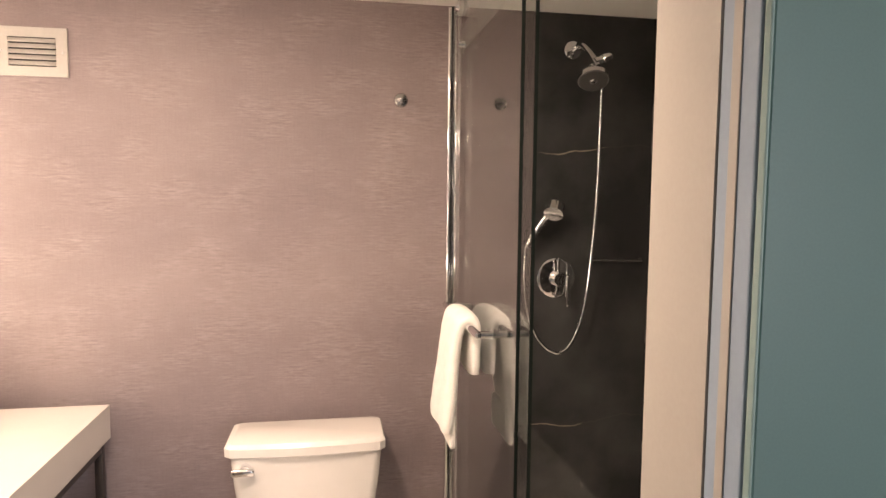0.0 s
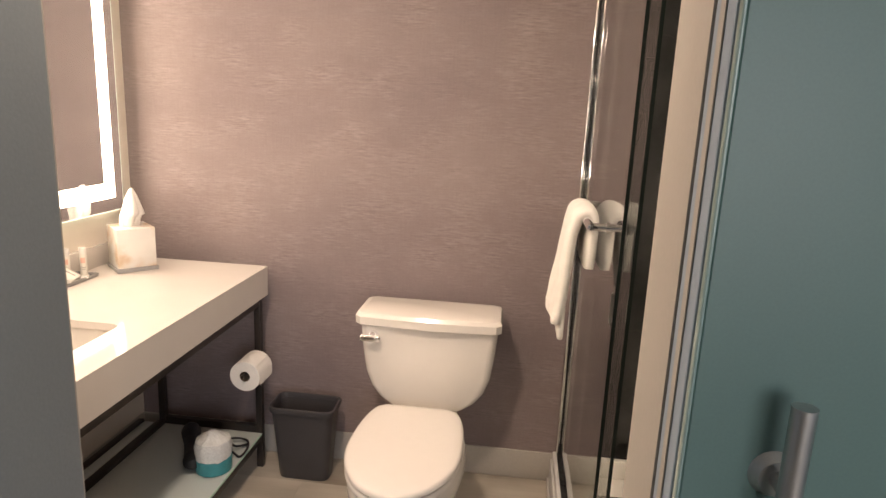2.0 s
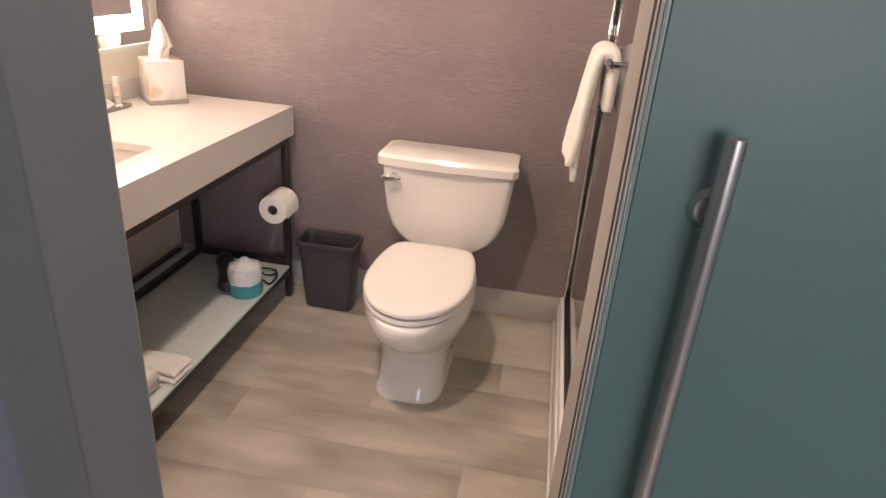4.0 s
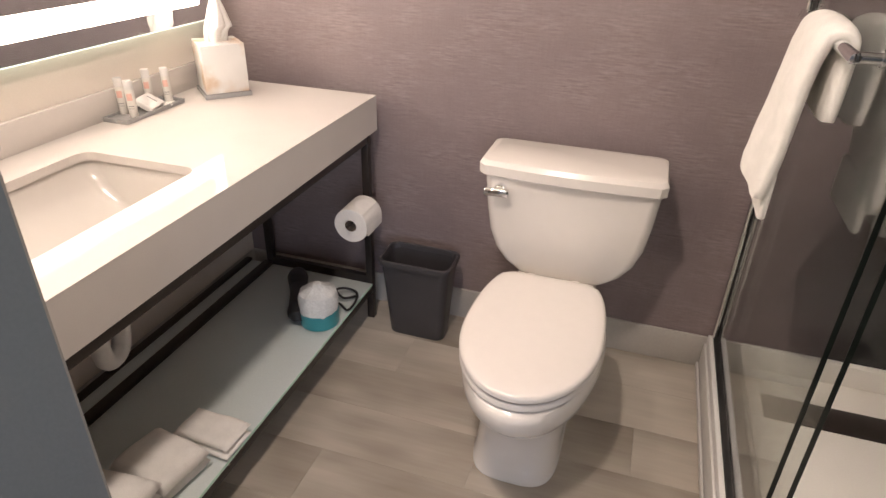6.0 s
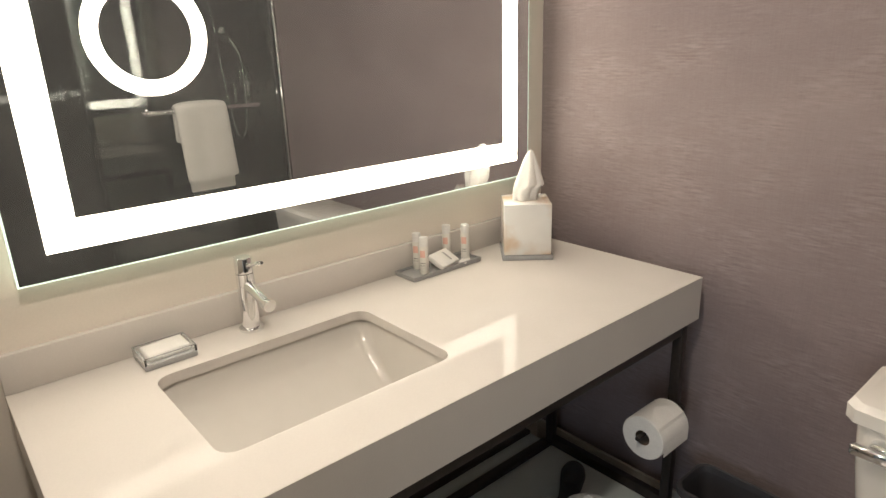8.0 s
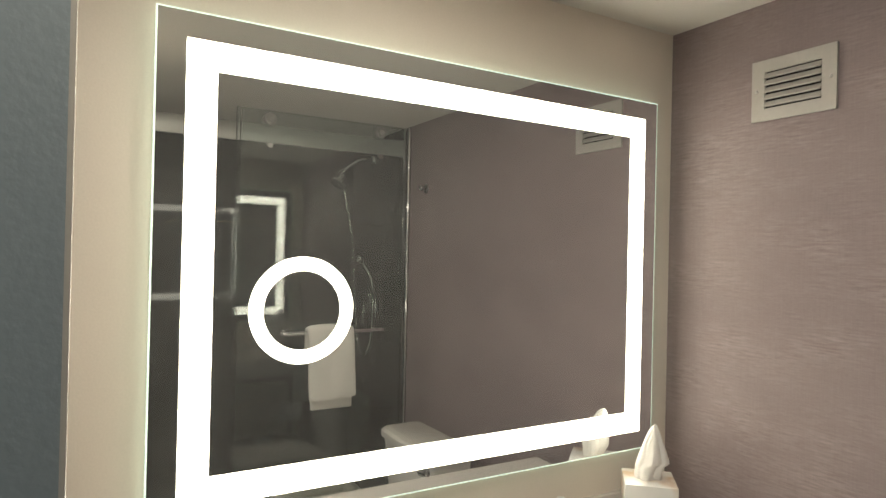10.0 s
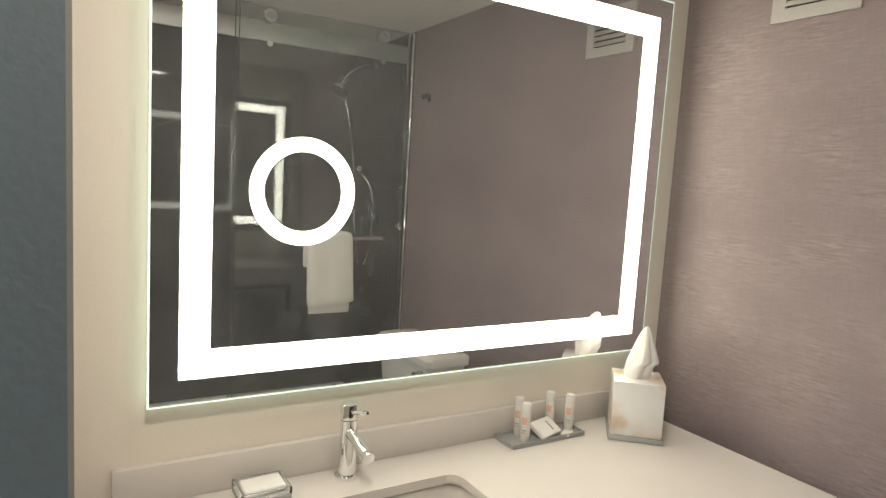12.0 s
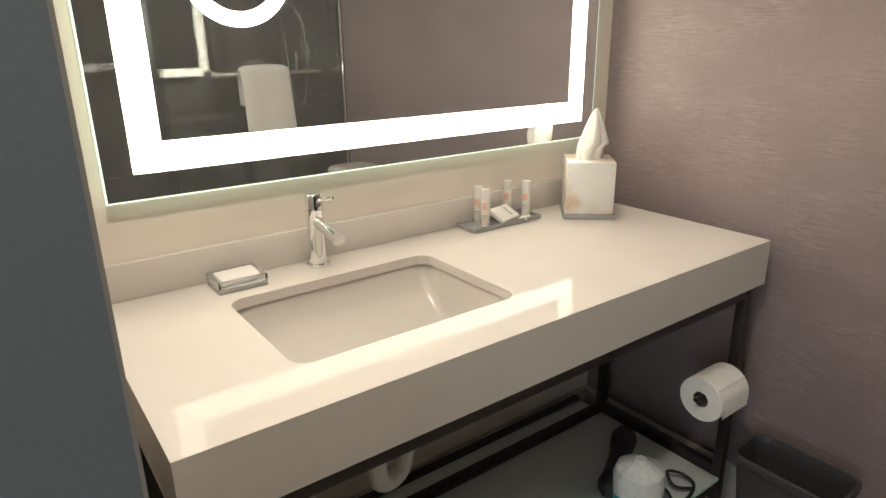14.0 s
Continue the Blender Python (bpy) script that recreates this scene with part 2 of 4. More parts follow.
BASINCHINA = material("grey_white_vitreous_china", (0.60, 0.565, 0.52), 0.1, vary=0.015, scale=3, fine=30, coat=0.4)
SEATPLASTIC = material("seat_plastic", (0.84, 0.787, 0.735), 0.16, vary=0.012, scale=3, fine=40)
CHROME = material("polished_chrome", (0.86, 0.86, 0.87), 0.06, 1.0, vary=0.02, scale=20, fine=200)
STEEL = material("brushed_steel", (0.56, 0.55, 0.54), 0.28, 1.0, vary=0.08, scale=30, fine=300, stretch=(1, 1, 0.05))
BRONZE = material("dark_bronze_metal", (0.045, 0.036, 0.032), 0.38, 0.35, vary=0.15, scale=14, fine=150, bump=0.05)
FROST = material("frosted_teal_glass", (0.14, 0.25, 0.232), 0.42, vary=0.06, scale=1.2, fine=400, transmission=0.45)
GLASSEDGE = material("pale_green_glass_edge", (0.66, 0.92, 0.78), 0.25, vary=0.03, transmission=0.1)
DOOREDGE = material("grey_green_glass_edge", (0.22, 0.31, 0.29), 0.2, vary=0.04)
LITEDGE = emitter("edge_lit_glass", (0.80, 1.0, 0.74), 0.62)
SHOWERGLASS = clear_glass("clear_shower_glass", (0.94, 0.97, 0.955))
DARKEDGE = material("dark_glass_edge", (0.015, 0.02, 0.018), 0.15, vary=0.1)
SILVER = mirror_material()
ALUMINIUM = material("satin_aluminium", (0.62, 0.63, 0.65), 0.3, 1.0, vary=0.04, scale=20, fine=200)
NOZZLE = material("grey_nozzle_rubber", (0.055, 0.053, 0.05), 0.4, vary=0.1, scale=40, fine=300, bump=0.3)
DARKCHROME = material("dark_chrome", (0.42, 0.41, 0.41), 0.1, 1.0, vary=0.04, scale=30)
SATIN = material("satin_rail_steel", (0.44, 0.43, 0.41), 0.42, 0.7, vary=0.05, scale=15, fine=250)
LEDBAND = emitter("led_diffuser", (1.0, 0.86, 0.67), LED)
TOWEL = material("white_terry", (0.87, 0.84, 0.79), 0.95, vary=0.06, scale=30, fine=420, bump=0.9, spec=0.1)
PAPER = material("soft_white_paper", (0.82, 0.79, 0.75), 0.9, vary=0.04, scale=30, fine=200, bump=0.3, spec=0.1)
CARD = material("roll_core_card", (0.22, 0.17, 0.13), 0.9)
BLACKPLASTIC = material("black_plastic", (0.022, 0.022, 0.024), 0.45, vary=0.12, scale=10, fine=200, bump=0.1)
BINPLASTIC = material("charcoal_plastic", (0.060, 0.056, 0.060), 0.42, vary=0.1, scale=8, fine=300, bump=0.15)
WHITEPLASTIC = material("white_plastic", (0.75, 0.73, 0.70), 0.3, vary=0.03)
VENTPAINT = material("vent_white_enamel", (0.44, 0.413, 0.382), 0.4, vary=0.04, scale=12)
# flat black painted in place of shade, inside the vent and bolt hole
SHADEBLACK = material("shade_black", (0.012, 0.012, 0.012), 0.9)
SHELFTOP = material("frosted_shelf_glass", (0.62, 0.68, 0.67), 0.14, vary=0.04, scale=4, fine=200)
MARBLE = vein_material("white_marble", (0.79, 0.775, 0.74), (0.66, 0.49, 0.34), 0.22, 4.5, 0.26, cloud=0.16)
TEAL = material("teal_wrapper", (0.05, 0.30, 0.34), 0.35, vary=0.08, scale=30, fine=200)
FILM = material("crinkled_clear_film", (0.72, 0.74, 0.74), 0.2, vary=0.12, scale=40, fine=150, bump=0.8)
SMOKE = material("smoked_acrylic", (0.36, 0.355, 0.35), 0.1, vary=0.05)
ACRYLIC = clear_glass("clear_acrylic", (0.95, 0.96, 0.96), 0.02)
LOTION = material("cream_bottle", (0.78, 0.75, 0.69), 0.35, vary=0.03)
CORAL = material("coral_print", (0.80, 0.50, 0.42), 0.4, vary=0.05)
GREYPRINT = material("grey_print", (0.36, 0.34, 0.32), 0.5)
HALL = material("hall_paint", (0.42, 0.45, 0.47), 0.6, vary=0.04, scale=2, fine=160, bump=0.06)
GREYJAMB = material("cool_grey_paint", (0.20, 0.225, 0.24), 0.5, vary=0.05, scale=3, fine=160, bump=0.12)
STRIKE = material("pale_blue_grey_paint", (0.245, 0.305, 0.37), 0.45, vary=0.04, scale=4, fine=150)
CASING = material("slate_blue_paint", (0.16, 0.19, 0.22), 0.45, vary=0.06, scale=4, fine=150, bump=0.08)
PLANK = plank_material()
GROUT = material("dark_joint", (0.30, 0.258, 0.21), 0.85)


# ---------- mesh helpers ----------
def box(bm, x0, x1, y0, y1, z0, z1, bevel=0.0, seg=2):
    r = bmesh.ops.create_cube(bm, size=1.0, matrix=Matrix.Translation(((x0 + x1) / 2, (y0 + y1) / 2, (z0 + z1) / 2))
                              @ Matrix.Diagonal((x1 - x0, y1 - y0, z1 - z0, 1)))
    if bevel:
        es = list({e for v in r["verts"] for e in v.link_edges})
        bmesh.ops.bevel(bm, geom=es, offset=bevel, segments=seg, affect="EDGES", profile=0.5)
    return bm


def boxed(*a, **k):
    return box(bmesh.new(), *a, **k)


def rings(bm, loops, close=True, caps=True):
    """Skin a list of equal point loops."""
    vs = [[bm.verts.new(p) for p in loop] for loop in loops]
    n = len(vs[0])
    for a, b in zip(vs, vs[1:]):
        for i in range(n if close else n - 1):
            j = (i + 1) % n
            bm.faces.new((a[i], a[j], b[j], b[i]))
    if caps:
        bm.faces.new(list(reversed(vs[0])))
        bm.faces.new(vs[-1])
    return bm


def tube(bm, pts, r, seg=12, caps=True):
    """A round tube through points; r one radius or one per point."""
    pts = [Vector(p) for p in pts]
    loops, ref = [], None
    for i, p in enumerate(pts):
        d = (pts[min(i + 1, len(pts) - 1)] - pts[max(i - 1, 0)]).normalized()
        if ref is None:
            ref = d.orthogonal().normalized()
        u = (ref - d * ref.dot(d)).normalized()
        ref, w = u, d.cross(u)
        rr = r if isinstance(r, (int, float)) else r[i]
        loops.append([p + (u * math.cos(a) + w * math.sin(a)) * rr for a in (2 * math.pi * k / seg for k in range(seg))])
    return rings(bm, loops, True, caps)


def tubed(pts, r, seg=12):
    return tube(bmesh.new(), pts, r, seg)


def smooth_path(pts, n=8):
    """Catmull-Rom through points."""
    p = [Vector(q) for q in pts]
    p = [2 * p[0] - p[1]] + p + [2 * p[-1] - p[-2]]
    out = []
    for a, b, c, d in zip(p, p[1:], p[2:], p[3:]):
        for k in range(n):
            t = k / n
            out.append(0.5 * (2 * b + (c - a) * t + (2 * a - 5 * b + 4 * c - d) * t * t + (3 * b - a - 3 * c + d) * t ** 3))
    return out + [p[-2]]


def round_rect(x0, x1, y0, y1, r, z, n=6):
    pts = []
    for cx, cy, a0 in ((x1 - r, y1 - r, 0), (x0 + r, y1 - r, 90), (x0 + r, y0 + r, 180), (x1 - r, y0 + r, 270)):
        for k in range(n + 1):
            a = radians(a0 + 90 * k / n)
            pts.append((cx + r * math.cos(a), cy + r * math.sin(a), z))
    return pts


def part(name, bm, mat, parent=None, label="", smooth=True, angle=40):
    """Link a bmesh as one mesh object, under a thing if one is given."""
    bmesh.ops.recalc_face_normals(bm, faces=bm.faces[:])
    me = bpy.data.meshes.new(name)
    bm.to_mesh(me)
    bm.free()
    me.materials.append(mat)
    if smooth:
        me.polygons.foreach_set("use_smooth", [True] * len(me.polygons))
        me.set_sharp_from_angle(angle=radians(angle))
    ob = new(name, me)
    if parent:
        ob.parent = parent
    if label:
        ob["label"] = label
    return ob


def thing(name, label, category, group=""):
    ob = new(name)
    ob.empty_display_size = 0.05
    return tagged(ob, label, category, group)


def structure(name, bm, mat, label, category, smooth=False):
    return tagged(part(name, bm, mat, smooth=smooth), label, category, kind="structure")


# ---------- the shell ----------
ROOM_H, FRONT_IN, FRONT_OUT = 2.280, -1.513, -1.805
BY = 0.065         # face of the back wall
WX = -0.036        # face of the mirror wall
JL, JR, DOOR_H = 0.881, 1.657, 2.12
FRONT_IN_R = -1.697  # inner face right of the doorway
SX = 2.589          # far side wall of the shower
HALL_Y, HALL_X0, HALL_X1 = -4.6, -0.4, 3.4

structure("wall_back", boxed(-0.15, 1.764, BY, BY + 0.12, 0, ROOM_H), WALLPAPER, "taupe slub-textured wallpaper wall behind the toilet", "wall")
structure("wall_mirror", boxed(-0.15, WX, FRONT_OUT, BY, 0, ROOM_H), PAINT, "plain beige wall behind the lit mirror and vanity", "wall")
structure("wall_shower_back", boxed(1.764, SX + 0.1, BY, BY + 0.12, 0, ROOM_H), STONE, "polished black marble shower wall with pale veins", "wall")
structure("wall_shower_side", boxed(SX, SX + 0.1, FRONT_OUT, BY, 0, ROOM_H), STONE, "polished black marble side wall of the shower", "wall")
structure("wall_shower_front", boxed(1.762, SX, FRONT_IN_R - 0.02, FRONT_IN_R, 0.0, ROOM_H), STONE, "polished black marble end wall of the shower", "wall")

front = structure("wall_front_left", boxed(WX, JL, FRONT_OUT, FRONT_IN, 0, ROOM_H), GREYJAMB, "grey painted wall return at the bathroom doorway", "wall")
# same paint as the mirror wall; the darker colour imitates weaker light
structure("wall_front_lining", boxed(WX, JL, FRONT_IN, FRONT_IN + 0.003, 0, ROOM_H), DIMJAMB, "plain beige wall return beside the vanity, darkened for weaker light", "wall")
structure("wall_front_right", boxed(JR, SX, FRONT_OUT, FRONT_IN_R - 0.02, 0, ROOM_H), DIMJAMB, "beige painted wall end between doorway and shower", "wall")
structure("wall_jamb_right", boxed(JR, 1.762, FRONT_IN_R - 0.02, FRONT_IN_R, 0, ROOM_H), DIMJAMB, "beige painted wall end beside the shower curb", "wall")
structure("wall_over_door", boxed(JL, JR, FRONT_OUT, FRONT_IN, DOOR_H, ROOM_H), DIMJAMB, "beige painted wall over the doorway", "wall")
structure("ceiling", boxed(-0.15, SX + 0.1, FRONT_OUT, BY + 0.12, ROOM_H, ROOM_H + 0.1), CEILING, "plain off-white bathroom ceiling", "ceiling")

# the room outside the doorway; its window is unseen, added for cool light
structure("wall_hall_west", boxed(HALL_X0 - 0.1, HALL_X0, HALL_Y, FRONT_OUT, 0, 2.5), HALL, "grey painted wall of the room outside", "wall")
structure("wall_hall_east", boxed(HALL_X1, HALL_X1 + 0.1, HALL_Y, FRONT_OUT, 0, 2.5), HALL, "grey painted wall of the room outside", "wall")
structure("wall_hall_north", boxed(HALL_X0, -0.15, FRONT_OUT, FRONT_OUT + 0.1, 0, 2.5), HALL, "grey painted wall beside the bathroom", "wall")
structure("wall_hall_north_east", boxed(SX + 0.1, HALL_X1, FRONT_OUT, FRONT_OUT + 0.1, 0, 2.5), HALL, "grey painted wall beside the bathroom", "wall")
structure("wall_hall_fascia", boxed(HALL_X0, HALL_X1, FRONT_OUT, FRONT_OUT + 0.1, ROOM_H + 0.1, 2.5), HALL, "grey painted wall above the bathroom", "wall")
bm = bmesh.new()
box(bm, HALL_X0, 1.6, HALL_Y - 0.1, HALL_Y, 0, 2.5)
box(bm, 3.3, HALL_X1, HALL_Y - 0.1, HALL_Y, 0, 2.5)
box(bm, 1.6, 3.3, HALL_Y - 0.1, HALL_Y, 0, 0.8)
box(bm, 1.6, 3.3, HALL_Y - 0.1, HALL_Y, 2.2, 2.5)
structure("wall_hall_opening", bm, HALL, "grey painted wall with an added, unseen window", "wall")
structure("ceiling_hall", boxed(HALL_X0 - 0.1, HALL_X1 + 0.1, HALL_Y - 0.1, FRONT_OUT, 2.5, 2.6), CEILING, "plain ceiling of the room outside", "ceiling")
# area lamp added in that opening to reach the door glass and shelf
lamp = bpy.data.lights.new("added_daylight", "AREA")
lamp.shape, lamp.size, lamp.size_y, lamp.energy, lamp.color = "RECTANGLE", 1.6, 1.3, 13.0, (0.90, 0.96, 1.0)
new("added_daylight", lamp).matrix_world = look((2.45, HALL_Y - 0.02, 1.5), (1.9, 0, 1.0))

# recessed downlights over the basin and inside the doorway


def downlight(x, y, watts, r):
    """A trim ring flush with the ceiling and its lamp."""
    dl = thing("ceiling_downlight", "recessed round ceiling downlight with a white trim", "downlight", "ceiling downlights")
    bm = bmesh.new()
    rings(bm, [[(x + q * math.cos(2 * math.pi * k / 40), y + q * math.sin(2 * math.pi * k / 40), ROOM_H + z) for k in range(40)]
               for q, z in ((r + 0.022, -0.0005), (r + 0.022, -0.006), (r + 0.003, -0.008), (r + 0.001, -0.001))], caps=False)
    part("trim_ring", bm, WHITEPLASTIC, dl)
    lamp = bpy.data.lights.new("downlight", "AREA")
    lamp.shape, lamp.size, lamp.energy, lamp.color = "DISK", 2 * r, watts, (1.0, 0.86, 0.69)
    new("downlight", lamp).matrix_world = look((x, y, ROOM_H - 0.004), (x, y, 0))


downlight(0.50, -0.90, 2.3, 0.09)
downlight(1.00, -1.415, 7.8, 0.07)

# left jamb: its outer casing
structure("trim_casing", boxed(JL, JL + 0.004, FRONT_OUT - 0.012, -1.70, 0.0, DOOR_H, bevel=0.0015), CASING, "slate door casing strip on the wall end", "trim")
# right jamb: slate casing with a pale bead in its end, beside which the glass door runs
structure("trim_casing_right", boxed(JR + 0.002, JR + 0.082, FRONT_OUT - 0.049, FRONT_OUT, 0.0, DOOR_H, bevel=0.002), STRIKE, "blue-grey painted casing that the glass door closes over", "trim")
structure("trim_casing_bead", boxed(JR + 0.0003, JR + 0.0019, FRONT_OUT - 0.029, FRONT_OUT - 0.017, 0.0, DOOR_H, bevel=0.001), DIMJAMB, "pale bead on the casing's end", "trim")

structure("floor", boxed(HALL_X0 - 0.1, HALL_X1 + 0.1, HALL_Y - 0.1, BY + 0.12, -0.06, -0.004), GROUT, "dark joints under the plank floor", "floor")


def baseboard(name, x0, x1, y0, y1, h):
    bm = boxed(x0, x1, y0, y1, 0.0, h, bevel=0.004)
    return structure(name, bm, BASE, "greige cove baseboard along the wall", "baseboard", smooth=True)


baseboard("baseboard_back", WX, 1.746, BY - 0.012, BY, 0.125)
baseboard("baseboard_mirror", WX, WX + 0.012, FRONT_IN, BY - 0.012, 0.125)
baseboard("baseboard_front", WX + 0.012, JL, FRONT_IN, FRONT_IN + 0.012, 0.125)

# ---------- shower ----------
structure("shower_curb", boxed(1.762, 1.86, FRONT_IN_R, BY, 0.0, 0.13, bevel=0.003), STONE, "black marble shower curb with a white vein", "shower curb")
bm = boxed(1.746, 1.762, FRONT_IN_R, BY, 0.0, 0.132, bevel=0.004)
box(bm, 1.737, 1.746, FRONT_IN_R, BY - 0.012, 0.0, 0.105, bevel=0.004)
box(bm, 1.729, 1.737, FRONT_IN_R, BY - 0.012, 0.0, 0.022, bevel=0.004)
structure("trim_curb_face", bm, WHITEPLASTIC, "white moulded trim on the shower curb's face", "trim", smooth=True)
pan = thing("shower_pan", "pale acrylic shower pan with a dark slot drain", "shower pan")
bm = boxed(1.86, SX, FRONT_IN_R, BY, 0.0, 0.05, bevel=0.004)
part("pan_floor", bm, PAN, pan)
bm = boxed(1.86, SX, BY - 0.03, BY - 0.001, 0.05, 0.13, bevel=0.006)
part("upstand", bm, PAN, pan)
bm = boxed(SX - 0.03, SX - 0.001, FRONT_IN_R, BY - 0.03, 0.05, 0.13, bevel=0.006)
part("upstand", bm, PAN, pan)
part("drain_slot", boxed(1.925, 2.312, -0.205, -0.095, 0.0505, 0.056, bevel=0.002), BRONZE, pan, "dark metal slot drain cover")


def glass_panel(name, x, y0, y1, z0, z1, label):
    g = thing(name, label, "glass panel")
    pane = part("pane", boxed(x - 0.004, x + 0.004, y0, y1, z0, z1, bevel=0.001, seg=1), SHOWERGLASS, g, smooth=False)
    pane.visible_shadow = False
    part("edge", boxed(x - 0.0045, x + 0.0045, y0 - 0.003, y0 - 0.0002, z0, z1), DARKEDGE, g, "dark polished glass edge", smooth=False)
    return g


GX = 1.778
door = glass_panel("shower_door", GX, -0.835, BY - 0.03, 0.15, 2.262, "clear glass sliding shower door with a chrome towel bar")
fixed = glass_panel("shower_screen", GX + 0.03, -0.847, BY - 0.005, 0.135, 2.275, "clear fixed glass shower screen behind the sliding door")
# chrome wall channel
part("wall_channel", tubed([(GX - 0.014, BY - 0.012, 0.135), (GX - 0.014, BY - 0.012, 2.270)], 0.0075, 18), CHROME, fixed)
part("wall_channel", boxed(GX + 0.02, GX + 0.042, BY - 0.022, BY - 0.002, 0.135, 2.275, bevel=0.002), CHROME, fixed)
part("floor_guide", boxed(GX - 0.014, GX + 0.046, -0.850, -0.810, 0.13, 0.165, bevel=0.003), CHROME, fixed, "chrome floor guide clip")
rail = thing("shower_rail", "flat pale steel rail that carries the shower door", "shower rail")
part("bar", boxed(GX + 0.042, GX + 0.052, FRONT_IN_R, BY - 0.002, 2.118, 2.206, bevel=0.002), SATIN, rail)
part("end_bracket", boxed(GX + 0.038, GX + 0.056, BY - 0.012, BY - 0.002, 2.108, 2.216, bevel=0.003), SATIN, rail)


def roller(y):
    r = part("roller", tubed([(GX - 0.016, y, 2.226), (GX - 0.006, y, 2.226), (GX + 0.04, y, 2.226)], [0.029, 0.031, 0.031], 28), SATIN, door)
    part("roller_cap", tubed([(GX - 0.026, y, 2.226), (GX - 0.016, y, 2.226)], [0.015, 0.018], 20), CHROME, r)
    part("stud", tubed([(GX - 0.016, y, 2.098), (GX + 0.012, y, 2.098)], 0.013, 18), CHROME, r)


roller(-0.115)
roller(-0.70)
BX, BZ = 1.728, 1.189
part("towel_bar", tubed([(BX, y, BZ) for y in (-0.630, -0.628, -0.622, -0.10, -0.094, -0.092)], [0.004, 0.0085, 0.0112, 0.0112, 0.0085, 0.004], 18), CHROME, door)
for y in (-0.614, -0.13):
    part("bar_post", tubed([(BX, y, BZ), (GX - 0.009, y, BZ), (GX - 0.0088, y, BZ), (GX - 0.004, y, BZ)], [0.0105, 0.0105, 0.0145, 0.0145], 18), CHROME, door)


def draped_towel(name, x, z, y0, y1, front_low, back_low, r, thick, label):
    """A folded towel hung over a bar along y, plump, with rounded rims and an inner fold below the hem."""
    bm = bmesh.new()
    n, nf, ny = 12, 12, 28
    loops = []
    for j in range(ny + 1):
        f = 0.5 - 0.5 * math.cos(math.pi * j / ny)
        y = y0 + (y1 - y0) * f
        rim = max(0.0, 1 - abs(2 * f - 1) ** 5) ** 0.5
        step = 1 / (1 + math.exp(-(f - 0.50) * 40))
        low = front_low + 0.010 * step + 0.010 * (1 - rim)
        prof = [(x - r - 0.036 * (1 - k / nf) ** 0.8, low + (z - low) * k / nf) for k in range(nf)]
        prof += [(x - r * math.cos(math.pi * k / n), z + r * math.sin(math.pi * k / n)) for k in range(n + 1)]
        prof += [(x + r, z + (back_low + 0.008 * (1 - rim) - z) * k / 5) for k in range(1, 6)]
        a_side, b_side = [], []
        last = len(prof) - 1
        for i, (px, pz) in enumerate(prof):
            a, b = prof[max(i - 1, 0)], prof[min(i + 1, last)]
            d = Vector((b[0] - a[0], b[1] - a[1])).normalized()
            nx, nz = -d[1], d[0]
            w = 0.5 * thick * (0.12 + 0.88 * rim) * (1.0 + 0.16 * noise.noise((px * 12, y * 11, pz * 12)))
            if i in (0, last):
                w *= 0.72
            elif i in (1, last - 1):
                w *= 0.97
            if i == 2:
                w *= 0.94  # woven hem line
            if i < nf:
                px += 0.006 * noise.noise((y * 9, pz * 5, 2.0)) - 0.010 * step * (1 - i / nf)
            a_side.append((px + nx * w, y, pz + nz * w))
            b_side.append((px - nx * w, y, pz - nz * w))
        loops.append(a_side + b_side[::-1])
    rings(bm, loops)
    t = part(name, bm, TOWEL, angle=75)
    part("inner_fold", boxed(x - r - 0.030, x - r - 0.012, y0 + 0.012, y1 - 0.014, front_low - 0.046, front_low + 0.06, bevel=0.008, seg=4), TOWEL, t, angle=60)
    return tagged(t, label, "towel")


draped_towel("bath_towel", BX, BZ - 0.003, -0.510, -0.270, 0.862, 1.040, 0.023, 0.040, "thick folded white towel hung over the chrome bar")

# shower head, hose, hand shower and valve
sh = thing("shower", "chrome shower head on a bent wall arm", "shower")
part("flange", tubed([(2.245, -0.001, 2.160), (2.245, -0.012, 2.160), (2.245, -0.02, 2.160)], [0.036, 0.034, 0.016], 24), CHROME, sh)
part("arm", tube(bmesh.new(), smooth_path([(2.245, -0.01, 2.160), (2.246, -0.09, 2.162), (2.252, -0.17, 2.112), (2.265, -0.21, 2.062)]), 0.0105), CHROME, sh)
part("diverter", tubed([(2.255, -0.2, 2.077), (2.283, -0.2, 2.087), (2.286, -0.2, 2.088), (2.312, -0.2, 2.098), (2.318, -0.2, 2.100)], [0.015, 0.013, 0.018, 0.015, 0.009], 18), CHROME, sh)
d = Vector((-0.14, -0.50, -0.85)).normalized()
c = Vector((2.248, -0.20, 2.058))
head = part("head", tubed([c, c + d * 0.02, c + d * 0.045, c + d * 0.062], [0.018, 0.026, 0.054, 0.055], 28), CHROME, sh)
part("spray_face", tubed([c + d * 0.0622, c + d * 0.066], [0.0525, 0.050], 28), NOZZLE, head, "dark nozzle plate")
part("spray_hub", tubed([c + d * 0.0662, c + d * 0.070], [0.013, 0.009], 20), CHROME, head, "chrome button amid the nozzles")
hose = smooth_path([(2.300, -0.19, 2.032), (2.330, -0.11, 1.702), (2.322, -0.09, 1.392), (2.295, -0.08, 1.142), (2.235, -0.08, 1.007), (2.165, -0.08, 1.000),
                    (2.098, -0.08, 1.082), (2.066, -0.08, 1.242), (2.065, -0.08, 1.402)], 8)
tagged(part("shower_hose", tubed(hose, 0.0065, 10), CHROME), "pale chrome hose looping down from the shower arm", "shower hose")
